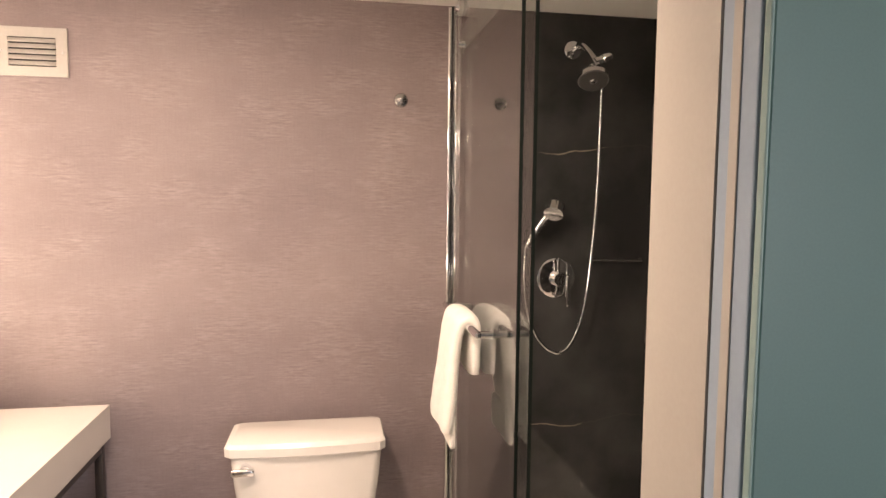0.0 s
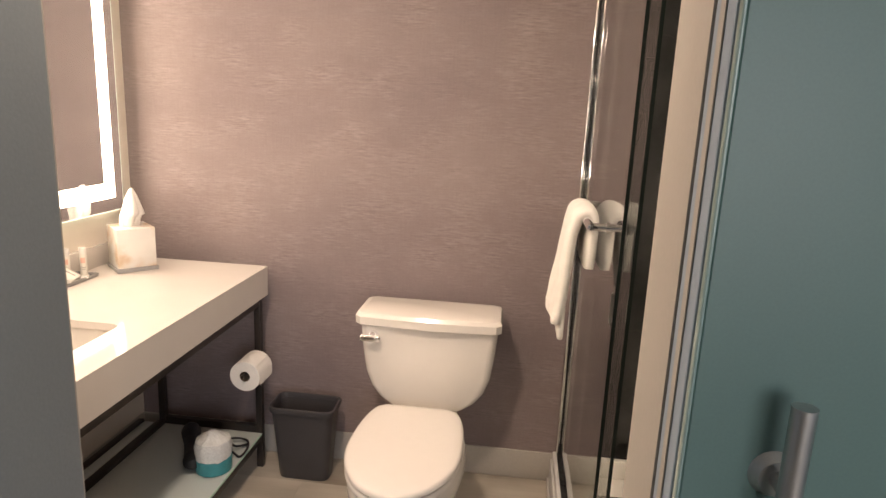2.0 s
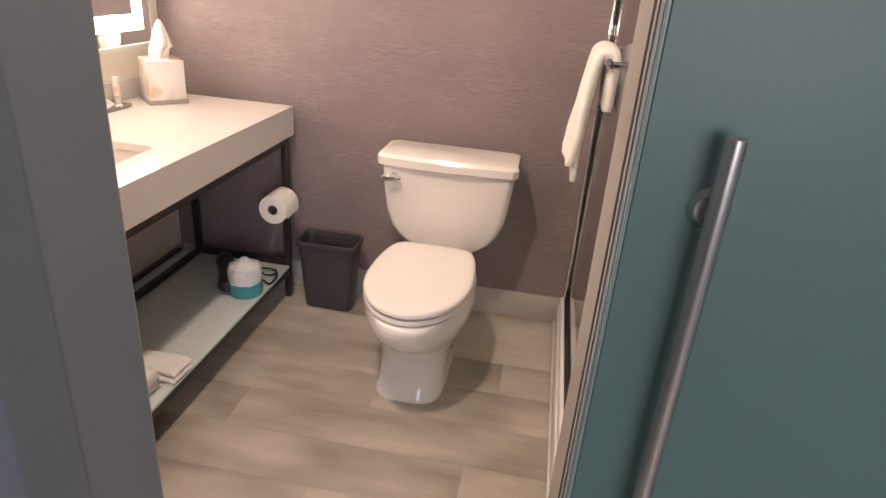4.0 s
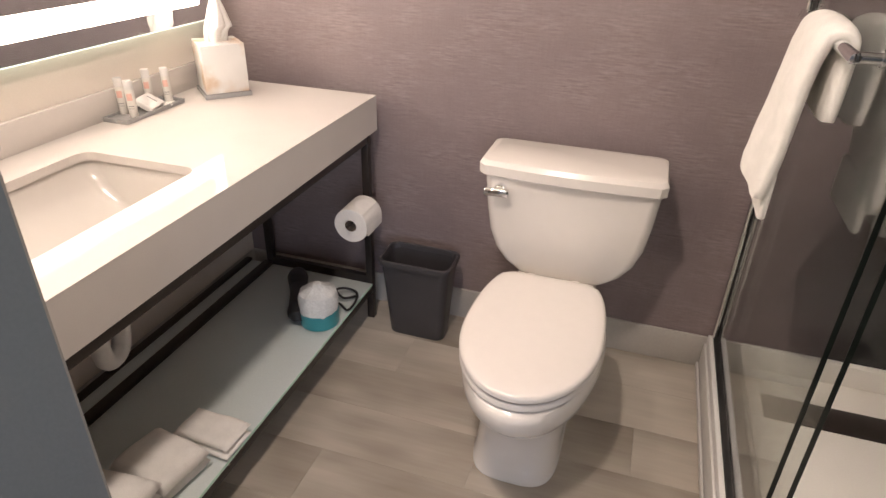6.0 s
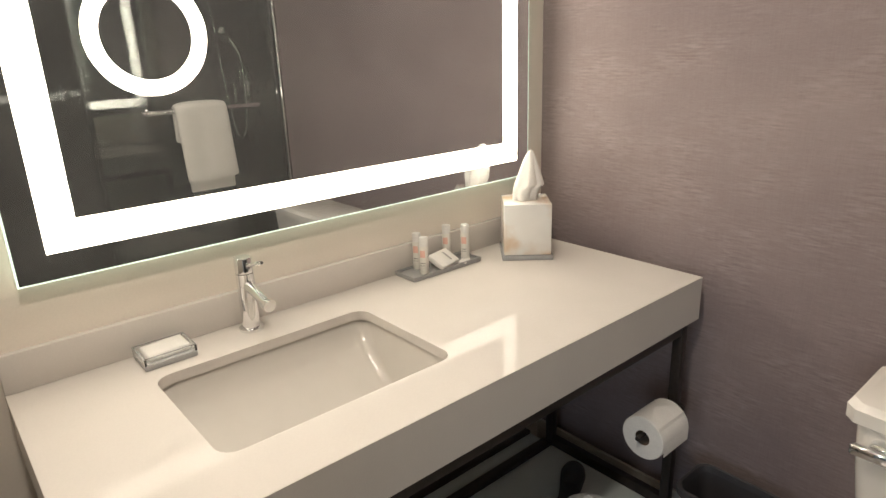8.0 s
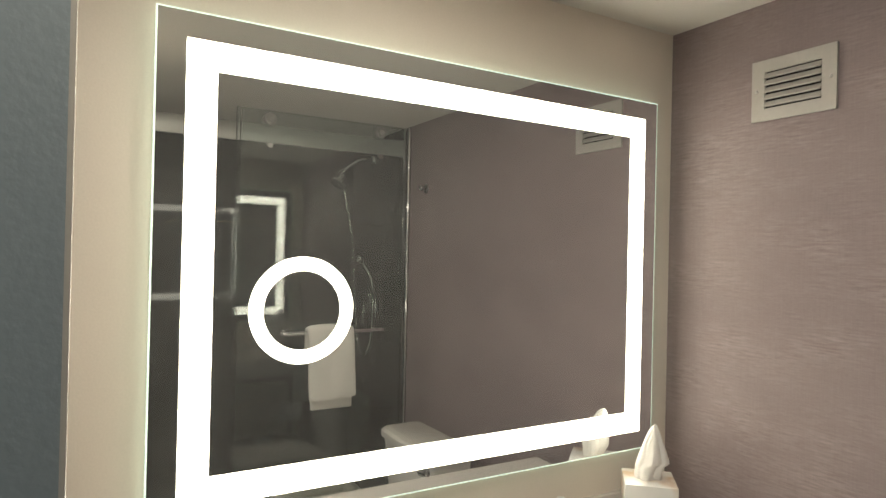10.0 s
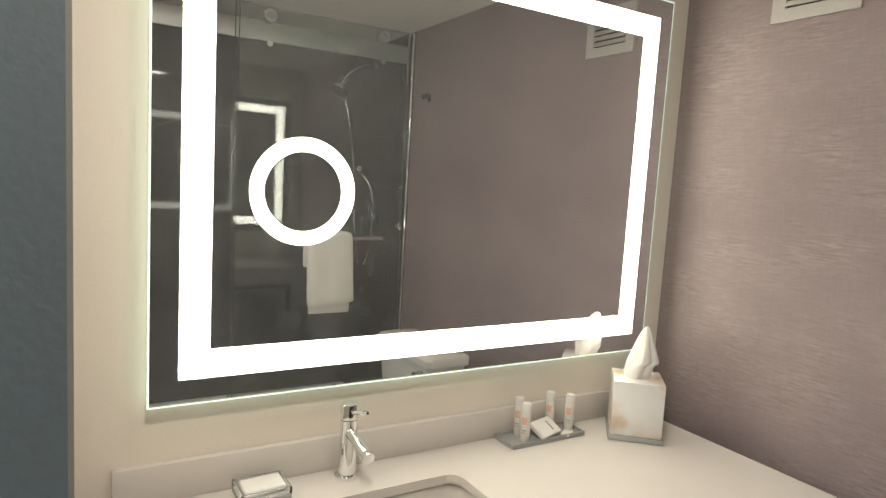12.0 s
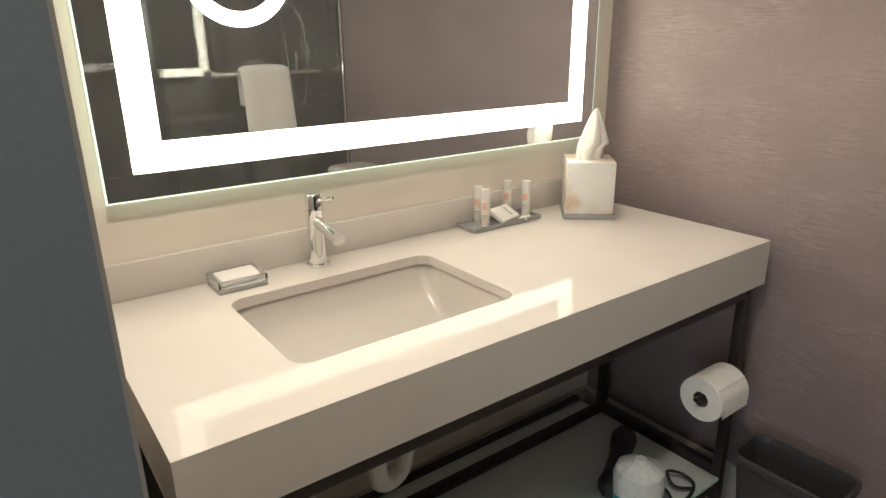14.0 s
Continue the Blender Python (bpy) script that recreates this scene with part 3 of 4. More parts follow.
hs = thing("hand_shower", "chrome hand shower resting in a wall bracket", "hand shower")
part("bracket", tubed([(2.110, -0.001, 1.472), (2.110, -0.06, 1.472)], [0.022, 0.016], 18), CHROME, hs)
part("handle", tube(bmesh.new(), smooth_path([(2.065, -0.08, 1.397), (2.090, -0.08, 1.452), (2.125, -0.1, 1.512), (2.150, -0.12, 1.542)]), [0.012 + 0.00015 * k for k in range(25)]), CHROME, hs)
part("head", tubed([(2.140, -0.14, 1.527), (2.155, -0.115, 1.557), (2.158, -0.11, 1.572)], [0.036, 0.038, 0.022], 22), CHROME, hs)
va = thing("shower_valve", "round chrome shower valve with a lever on black marble", "shower valve")
part("escutcheon", tubed([(2.215, -0.0005, 1.267), (2.215, -0.008, 1.267), (2.215, -0.013, 1.267)], [0.078, 0.078, 0.069], 40), CHROME, va)
part("hub", tubed([(2.215, -0.012, 1.267), (2.215, -0.065, 1.267)], [0.03, 0.027], 24), CHROME, va)
part("lever", boxed(2.235, 2.252, -0.075, -0.058, 1.162, 1.282, bevel=0.005), CHROME, va)
part("temperature_lever", boxed(2.208, 2.219, -0.045, -0.03, 1.282, 1.352, bevel=0.004), CHROME, va)
gr = thing("grab_bar", "thin chrome bar on the black shower wall", "grab bar")
part("bar", tubed([(2.340, -0.03, 1.342), (2.570, -0.03, 1.337)], 0.005, 10), CHROME, gr)
for x in (2.355, 2.56):
    part("post", tubed([(x, -0.001, 1.342), (x, -0.03, 1.342)], 0.008, 12), CHROME, gr)

hk = thing("robe_hook", "round chrome robe hook on the wallpaper", "robe hook")
part("base_disc", tubed([(1.58, y, 1.938) for y in (-0.0005, -0.003, -0.006, -0.0085, -0.0095)], [0.026, 0.0255, 0.022, 0.015, 0.011], 28), DARKCHROME, hk)
part("peg", tubed([(1.58, y, 1.938) for y in (-0.009, -0.027, -0.030, -0.035, -0.039, -0.0405)], [0.0085, 0.0085, 0.0145, 0.0155, 0.011, 0.004], 24), DARKCHROME, hk)

# set against the back wall
for ob_, at_ in ((sh, (0.0, BY, -0.020)), (bpy.data.objects["shower_hose"], (-0.010, BY, -0.014)), (hs, (-0.005, BY, -0.014)), (va, (-0.016, BY, -0.008)), (gr, (-0.02, BY, -0.01)), (hk, (0.004, BY, -0.009))):
    ob_.location = at_

# ---------- air vent ----------
vent = thing("wall_vent", "off-white louvred air vent with two screws on wallpaper", "vent")
bm = bmesh.new()
vx0, vx1, vz0, vz1 = 0.234, 0.453, 1.965, 2.126
for a in ((vx0, vx1, vz0, vz0 + 0.032), (vx0, vx1, vz1 - 0.032, vz1), (vx0, vx0 + 0.036, vz0 + 0.032, vz1 - 0.032), (vx1 - 0.036, vx1, vz0 + 0.032, vz1 - 0.032)):
    box(bm, a[0], a[1], -0.008, -0.0005, a[2], a[3])
part("frame", bm, VENTPAINT, vent)
part("backing", boxed(vx0 + 0.03, vx1 - 0.03, -0.0022, -0.0008, vz0 + 0.03, vz1 - 0.03), SHADEBLACK, vent, "black sheet for the shade behind the slats")
for k in range(5):
    z = vz0 + 0.043 + k * 0.0188
    m = bmesh.new()
    box(m, vx0 + 0.036, vx1 - 0.036, -0.0085, -0.0040, -0.0090, 0.0090, bevel=0.001, seg=1)
    bmesh.ops.rotate(m, verts=m.verts, cent=(0, -0.006, 0), matrix=Matrix.Rotation(radians(-38), 3, "X"))
    bmesh.ops.translate(m, verts=m.verts, vec=(0, -0.001, z))
    part("slat", m, VENTPAINT, vent)
for x in (vx0 + 0.014, vx1 - 0.014):
    part("screw", tubed([(x, -0.008, (vz0 + vz1) / 2), (x, -0.0105, (vz0 + vz1) / 2)], [0.0045, 0.003], 12), STEEL, vent)

vent.location = (0, BY, 0)

# ---------- lit mirror ----------
mir = thing("lit_mirror", "frameless mirror with a glowing light band and ring", "mirror")
MX = 0.0
my0, my1, mz0, mz1 = -1.386, -0.038, 1.046, 2.049
part("chassis", boxed(WX + 0.0005, MX - 0.0065, my0 + 0.03, my1 - 0.03, mz0 + 0.03, mz1 - 0.03), ALUMINIUM, mir, smooth=False)
part("glass_plate", boxed(MX - 0.006, MX - 0.0008, my0, my1, mz0, mz1), LITEDGE, mir, "pale green edge-lit glass", smooth=False)
part("mirror_face", boxed(MX - 0.0006, MX, my0 + 0.003, my1 - 0.003, mz0 + 0.003, mz1 - 0.003), SILVER, mir, smooth=False)
bw = 0.057
ly0, ly1, lz0, lz1 = -1.331, -0.090, 1.098, 1.996
for a in ((ly0, ly1, lz0, lz0 + bw), (ly0, ly1, lz1 - bw, lz1), (ly0, ly0 + bw, lz0 + bw, lz1 - bw), (ly1 - bw, ly1, lz0 + bw, lz1 - bw)):
    part("light_band", boxed(MX + 0.0004, MX + 0.0012, *a), LEDBAND, mir, "glowing warm white light band", smooth=False)
bm = bmesh.new()
loops = []
for rr, xx in ((0.1110, MX + 0.0003), (0.1110, MX + 0.0012), (0.0825, MX + 0.0012), (0.0825, MX + 0.0003)):
    loops.append([(xx, -1.094 + rr * math.cos(2 * math.pi * k / 72), 1.4720 + rr * math.sin(2 * math.pi * k / 72)) for k in range(72)])
rings(bm, loops, caps=False)
part("light_ring", bm, LEDBAND, mir, "glowing round magnifier ring", smooth=False)

# ---------- vanity ----------
CH, CD, CY0 = 0.845, 0.567, -1.444
sx0, sx1, sy0, sy1 = 0.108, 0.440, -1.222, -0.744
top = thing("countertop", "white polished quartz vanity countertop with a deep apron", "countertop")
bm = bmesh.new()
o = [(CD, 0, CH), (WX, 0, CH), (WX, CY0, CH), (CD, CY0, CH)]
nn = 8
inner = round_rect(sx0, sx1, sy0, sy1, 0.035, CH, nn)
ov, iv = [bm.verts.new((p[0], p[1] - 0.001 if p[1] == 0 else p[1], CH)) for p in o], [bm.verts.new(p) for p in inner]
for q in range(4):
    seg_ = iv[q * (nn + 1):(q + 1) * (nn + 1)]
    for a, b in zip(seg_, seg_[1:]):
        bm.faces.new((ov[q], a, b))
    bm.faces.new((ov[q], seg_[-1], iv[((q + 1) % 4) * (nn + 1)], ov[(q + 1) % 4]))
low = [bm.verts.new((v.co.x, v.co.y, CH - 0.022)) for v in iv]
for i in range(len(iv)):
    j = (i + 1) % len(iv)
    bm.faces.new((iv[i], iv[j], low[j], low[i]))
part("slab", bm, QUARTZ, top, angle=30)
bm = boxed(CD - 0.02, CD, CY0 + 0.02, -0.001, CH - 0.117, CH - 0.0005)
box(bm, WX + 0.0005, CD, CY0, CY0 + 0.02, CH - 0.117, CH - 0.0005)
part("apron", bm, QUARTZ, top, smooth=False)
part("backsplash", boxed(WX + 0.0005, WX + 0.017, CY0, -0.001, CH + 0.0005, CH + 0.078, bevel=0.0015), QUARTZ, top)

basin = thing("basin", "white porcelain undermount basin with rounded floor", "basin")
bm = bmesh.new()
loops = []
for t in (0.0, 0.04, 0.12, 0.25, 0.4, 0.55, 0.7, 0.82, 0.91, 0.97, 1.0):
    flat = 0.012 * max(0.0, (t - 0.9) / 0.1) ** 2
    loops.append(round_rect(sx0 - 0.006 + 0.165 * t ** 1.7 + flat, sx1 + 0.006 - 0.022 * t - flat, sy0 - 0.006 + 0.028 * t + flat, sy1 + 0.006 - 0.028 * t - flat,
                            0.036 - 0.014 * t, CH - 0.022 - 0.135 * t, 8))
rings(bm, loops, caps=False)
bm.verts.ensure_lookup_table()
bm.faces.new(bm.verts[-len(loops[0]):])
part("bowl", bm, BASINCHINA, basin, angle=60)
part("drain", tubed([(0.35, -0.983, CH - 0.1575), (0.35, -0.983, CH - 0.1545)], [0.024, 0.021], 24), CHROME, basin)

fx, fy = 0.024, -0.982
fau = thing("faucet", "chrome single-lever basin faucet on the vanity top", "faucet")
part("base_ring", tubed([(fx, fy, CH), (fx, fy, CH + 0.006), (fx, fy, CH + 0.008)], [0.027, 0.027, 0.022], 28), CHROME, fau)
part("body", tubed([(fx, fy, CH + 0.006), (fx, fy, CH + 0.133)], 0.0195, 28), CHROME, fau)
part("cap", tubed([(fx, fy, CH + 0.1345), (fx, fy, CH + 0.166), (fx, fy, CH + 0.169)], [0.0195, 0.0195, 0.0175], 28), CHROME, fau)
part("lever", tubed([(fx + 0.012, fy, CH + 0.152), (fx + 0.072, fy + 0.010, CH + 0.170), (fx + 0.075, fy + 0.010, CH + 0.171)], [0.0042, 0.0042, 0.003], 14), CHROME, fau)
sp = part("spout", tubed([(fx + 0.010, fy, CH + 0.106), (fx + 0.098, fy, CH + 0.090)], [0.0125, 0.0118], 22), CHROME, fau)
part("aerator", tubed([(fx + 0.098, fy, CH + 0.090), (fx + 0.100, fy, CH + 0.0896), (fx + 0.112, fy, CH + 0.0874)], [0.0122, 0.0138, 0.0138], 22), CHROME, sp)

frame_ = thing("vanity", "dark bronze metal open vanity with a glass shelf", "vanity")
T = 0.026
for x in (0.535, 0.115):
    for y in (-0.068, CY0 + 0.02):
        part("leg", boxed(x, x + T, y, y + T, 0.0, CH - 0.1175, bevel=0.002), BRONZE, frame_)
for x in (0.535, 0.115):
    part("top_rail", boxed(x + 0.001, x + T - 0.001, CY0 + 0.046, -0.068, CH - 0.146, CH - 0.1175, bevel=0.002), BRONZE, frame_)
    part("shelf_rail", boxed(x + (0.001 if x > 0.3 else -0.010), x + T - 0.001, CY0 + 0.046, -0.068, *((0.118, 0.146) if x > 0.3 else (0.134, 0.168)), bevel=0.002), BRONZE, frame_)
part("back_rail", boxed(0.024, 0.048, CY0 + 0.046, -0.068, 0.1340, 0.166, bevel=0.002), BRONZE, frame_)
for y in (-0.068, CY0 + 0.02):
    part("side_rail", boxed(0.141, 0.535, y + 0.001, y + T - 0.001, 0.128, 0.184, bevel=0.002), BRONZE, frame_)
    part("side_rail", boxed(0.141, 0.535, y + 0.001, y + T - 0.001, CH - 0.146, CH - 0.1175, bevel=0.002), BRONZE, frame_)
part("shelf", boxed(0.142, 0.559, CY0 + 0.048, -0.070, 0.1465, 0.156, bevel=0.001), SHELFTOP, frame_, "pale frosted glass shelf")
part("shelf_strip", boxed(0.0485, 0.1045, CY0 + 0.048, -0.070, 0.1465, 0.156, bevel=0.001), SHELFTOP, frame_, "narrow pale glass strip behind the rail")
part("shelf_edge", boxed(0.5592, 0.5606, CY0 + 0.048, -0.070, 0.1468, 0.1558, bevel=0.0004, seg=1), GLASSEDGE, frame_, "pale green polished shelf edge", smooth=False)

trap = thing("sink_trap", "white plastic drain trap under the basin", "drain pipe")
part("pipe", tubed(smooth_path([(0.300, -1.012, CH - 0.165), (0.300, -1.012, 0.52), (0.300, -1.010, 0.452), (0.297, -0.995, 0.427), (0.290, -0.968, 0.420), (0.283, -0.943, 0.428),
                                (0.278, -0.928, 0.455), (0.274, -0.922, 0.50), (0.24, -0.92, 0.53), (0.13, -0.92, 0.535), (WX + 0.001, -0.92, 0.535)]), 0.0225, 16), WHITEPLASTIC, trap)
part("slip_nut", tubed([(0.300, -1.012, 0.535), (0.300, -1.012, 0.562)], 0.029, 12), WHITEPLASTIC, trap)
part("slip_nut", tubed([(0.205, -0.92, 0.534), (0.175, -0.92, 0.535)], 0.029, 12), WHITEPLASTIC, trap)

# ---------- toilet paper ----------
tp = thing("paper_holder", "dark metal arm holding a toilet paper roll", "paper holder")
part("arm", tubed([(0.571, -0.07, 0.488), (0.571, -0.267, 0.488)], 0.006, 12), BRONZE, tp)
part("flange", tubed([(0.567, -0.0675, 0.488), (0.571, -0.078, 0.488)], 0.018, 18), BRONZE, tp)
roll = thing("toilet_roll", "white toilet paper roll on a dark holder arm", "toilet paper")
bm = bmesh.new()
loops = []
RC = Vector((0.571, 0, 0.480))
for rr, y in ((0.020, -0.121), (0.056, -0.139), (0.058, -0.123), (0.058, -0.241), (0.056, -0.243), (0.020, -0.243)):
    loops.append([(RC.x + rr * math.cos(2 * math.pi * k / 40), y, RC.z + rr * math.sin(2 * math.pi * k / 40)) for k in range(40)])
rings(bm, loops, caps=False)
part("paper_body", bm, PAPER, roll)
bm = bmesh.new()
rings(bm, [[(RC.x + 0.0198 * math.cos(2 * math.pi * k / 24), y, RC.z + 0.0198 * math.sin(2 * math.pi * k / 24)) for k in range(24)] for y in (-0.122, -0.242)], caps=False)
part("core", bm, CARD, roll, "brown card core")
bm = bmesh.new()
rings(bm, [[(RC.x + 0.0585, -0.125, RC.z - 0.03), (RC.x + 0.0585, -0.240, RC.z - 0.03)], [(RC.x + 0.059, -0.125, RC.z), (RC.x + 0.059, -0.240, RC.z)],
           [(RC.x + 0.042, -0.125, RC.z + 0.044), (RC.x + 0.042, -0.240, RC.z + 0.044)], [(RC.x + 0.012, -0.157, RC.z + 0.060), (RC.x + 0.012, -0.222, RC.z + 0.060)],
           [(RC.x - 0.002, -0.182, RC.z + 0.064), (RC.x - 0.002, -0.197, RC.z + 0.064)]], close=False, caps=False)
part("folded_tip", bm, PAPER, roll)

# ---------- wastebasket ----------
bin_ = thing("wastebasket", "charcoal plastic wastebasket standing by the wall", "wastebasket")


def bin_loop(z, g, w=0.0):
    return round_rect(0.648 - g + w, 0.852 + g - w, -0.137 - g * 1.3 + w, -0.046 + g - w, 0.032, z, 6)


bm = bmesh.new()
rings(bm, [bin_loop(0.0, -0.002), bin_loop(0.005, 0.001), bin_loop(0.15, 0.011), bin_loop(0.302, 0.022), bin_loop(0.302, 0.022, 0.003), bin_loop(0.15, 0.011, 0.003), bin_loop(0.012, 0.0, 0.003)])
part("body", bm, BINPLASTIC, bin_)
bm = bmesh.new()
rings(bm, [bin_loop(0.296, 0.0225), bin_loop(0.298, 0.028), bin_loop(0.312, 0.030), bin_loop(0.319, 0.029), bin_loop(0.321, 0.0255), bin_loop(0.319, 0.0215), bin_loop(0.303, 0.0185)], caps=False)
part("rim", bm, BINPLASTIC, bin_, "rolled charcoal rim")

# ---------- toilet ----------
TX = 1.235


def egg(cx, yb, yf, hw, z, n=48, flat=0.62, sq=3.2, fr=2.0):
    """An egg outline: rounded front towards -y, squarer back."""
    ym = yf + (yb - yf) * flat
    pts = []
    for k in range(n):
        a = 2 * math.pi * k / n
        ca, sa = math.cos(a), math.sin(a)
        if sa <= 0:
            pts.append((cx + hw * math.copysign(abs(ca) ** (2 / fr), ca), ym - (ym - yf) * abs(sa) ** (2 / fr), z))
        else:
            pts.append((cx + hw * math.copysign(abs(ca) ** (2 / sq), ca), ym + (yb - ym) * abs(sa) ** (2 / sq), z))
    return pts


def seat_loop(inset, z):
    """Seat and lid outline: narrow back edge, widest amid, elliptic front."""
    cx, yb, yf, hw, hb = TX - 0.012, -0.272 - inset, -0.822 + inset, 0.184 - inset, 0.118 - inset
    ym = yb + (yf - yb) * 0.50
    pts = [(cx + hw * math.cos(a), ym + (ym - yf) * math.sin(a), z) for a in (math.pi + math.pi * k / 30 for k in range(31))]
    for k in range(1, 13):
        u = k / 12
        pts.append((cx + hb + (hw - hb) * math.sqrt(max(0.0, 1 - u ** 2.2)), ym + (yb - ym) * min(1.0, u * 1.02), z))
    pts += [(cx + hb * f, yb + 0.004 * (1 - abs(f)), z) for f in (0.6, 0.2, -0.2, -0.6)]
    for k in range(12, 0, -1):
        u = k / 12
        pts.append((cx - hb - (hw - hb) * math.sqrt(max(0.0, 1 - u ** 2.2)), ym + (yb - ym) * min(1.0, u * 1.02), z))
    return pts


toilet = thing("toilet", "white two-piece toilet with closed lid and chrome flush lever", "toilet")
bm = bmesh.new()
rings(bm, [egg(TX - 0.018, -0.10, -0.685, 0.124, 0.0, flat=0.3, fr=3.4), egg(TX - 0.018, -0.10, -0.685, 0.124, 0.012, flat=0.3, fr=3.4), egg(TX - 0.018, -0.10, -0.662, 0.119, 0.03, flat=0.3, fr=3.4),
           egg(TX - 0.015, -0.10, -0.652, 0.120, 0.10, flat=0.32, fr=3.3), egg(TX - 0.012, -0.10, -0.660, 0.127, 0.17, flat=0.35, fr=2.9), egg(TX - 0.010, -0.12, -0.714, 0.150, 0.225, flat=0.42, fr=2.4),
           egg(TX - 0.010, -0.14, -0.788, 0.176, 0.275, flat=0.5), egg(TX - 0.010, -0.15, -0.834, 0.188, 0.325, flat=0.55, sq=2.0), egg(TX - 0.01, -0.16, -0.842, 0.189, 0.365, flat=0.56, sq=1.9),
           egg(TX - 0.01, -0.17, -0.835, 0.184, 0.382, flat=0.56, sq=1.9)])
part("bowl", bm, PORCELAIN, toilet, angle=70)
part("deck", boxed(TX - 0.13, TX + 0.12, -0.28, -0.04, 0.33, 0.385, bevel=0.02, seg=4), PORCELAIN, toilet)
bm = bmesh.new()
rings(bm, [seat_loop(0.006, 0.386), seat_loop(0.001, 0.391), seat_loop(0.001, 0.402), seat_loop(0.005, 0.407)])
part("seat_ring", bm, SEATPLASTIC, toilet)
bm = bmesh.new()
rings(bm, [seat_loop(0.005, 0.412), seat_loop(0.0, 0.416), seat_loop(0.0, 0.424), seat_loop(0.0035, 0.4295), seat_loop(0.010, 0.4325), seat_loop(0.03, 0.435), seat_loop(0.07, 0.4365)])
part("seat_lid", bm, SEATPLASTIC, toilet, angle=50)
for s in (-0.075, 0.06):
    part("hinge", boxed(TX + s - 0.014, TX + s + 0.014, -0.262, -0.238, 0.386, 0.415, bevel=0.006, seg=3), SEATPLASTIC, toilet)
part("bolt_hole", tubed([(TX + 0.0975, -0.47, 0.120), (TX + 0.1110, -0.47, 0.120)], [0.006, 0.006], 14), SHADEBLACK, toilet, "black plug for the shade in a bolt hole")
bm = bmesh.new()


def tank_ring(z, hw, yf, r):
    pts = round_rect(TX - hw, TX + hw, yf, -0.022, r, z, 5)
    return [(x + 0.009 * (x > TX), y - 0.012 * (1 - ((x - TX) / hw) ** 2) if y < -0.1 else y, zz) for x, y, zz in pts]


rings(bm, [tank_ring(0.386, 0.130, -0.195, 0.03), tank_ring(0.392, 0.140, -0.198, 0.03), tank_ring(0.42, 0.178, -0.20, 0.03), tank_ring(0.46, 0.207, -0.203, 0.03),
           tank_ring(0.52, 0.228, -0.207, 0.03), tank_ring(0.60, 0.239, -0.212, 0.03), tank_ring(0.706, 0.248, -0.216, 0.03)])
part("tank", bm, PORCELAIN, toilet, angle=60)
bm = bmesh.new()


def lid_ring(z, hw, yf, yb, ch):
    ch *= 0.62
    p = [(TX + hw - ch * 0.6, yb), (TX - hw + ch * 0.6, yb), (TX - hw, yb - ch * 0.8), (TX - hw, yf + ch), (TX - hw + ch, yf)]
    p += [(TX - hw + ch + (2 * hw - 2 * ch) * k / 8, yf - 0.014 * math.sin(math.pi * k / 8)) for k in range(1, 8)]
    p += [(TX + hw - ch, yf), (TX + hw, yf + ch), (TX + hw, yb - ch * 0.8)]
    return [(x + 0.005 * (x > TX), y, z) for x, y in p]


rings(bm, [lid_ring(0.7070, 0.258, -0.226, -0.016, 0.03), lid_ring(0.7100, 0.263, -0.230, -0.014, 0.031), lid_ring(0.7390, 0.264, -0.231, -0.014, 0.031),
           lid_ring(0.7520, 0.257, -0.222, -0.018, 0.034), lid_ring(0.7565, 0.243, -0.206, -0.026, 0.04)])
part("tank_lid", bm, PORCELAIN, toilet, angle=35)
lev = part("flush_lever", tubed([(TX - 0.195, -0.212, 0.668), (TX - 0.195, -0.236, 0.668)], [0.019, 0.017], 20), CHROME, toilet, "chrome flush lever")
bm = boxed(TX - 0.240, TX - 0.163, -0.256, -0.236, 0.653, 0.678, bevel=0.008, seg=3)
part("lever_blade", bm, CHROME, lev)

toilet.location = (0.004, 0.024, 0)
bin_.location = (0, 0.012, 0)

# ---------- on the vanity ----------
def turned(bm, deg, at):
    bmesh.ops.rotate(bm, verts=bm.verts, cent=(0, 0, 0), matrix=Matrix.Rotation(radians(deg), 3, "Z"))
    bmesh.ops.translate(bm, verts=bm.verts, vec=at)
    return bm


tis = thing("tissue_box", "marbled tissue box cover with a tissue pulled up", "tissue box")
TA, TS = 48.0, 0.0665
tc = Vector((0.104, -0.164, CH))
part("base_plate", turned(boxed(-TS - 0.005, TS + 0.005, -TS - 0.005, TS + 0.005, 0.0005, 0.014, bevel=0.001), TA, tc), SMOKE, tis, "smoky clear base plate")
part("cover", turned(boxed(-TS, TS, -TS, TS, 0.0145, 0.162, bevel=0.0025), TA, tc), MARBLE, tis)
bm = bmesh.new()
loops = []
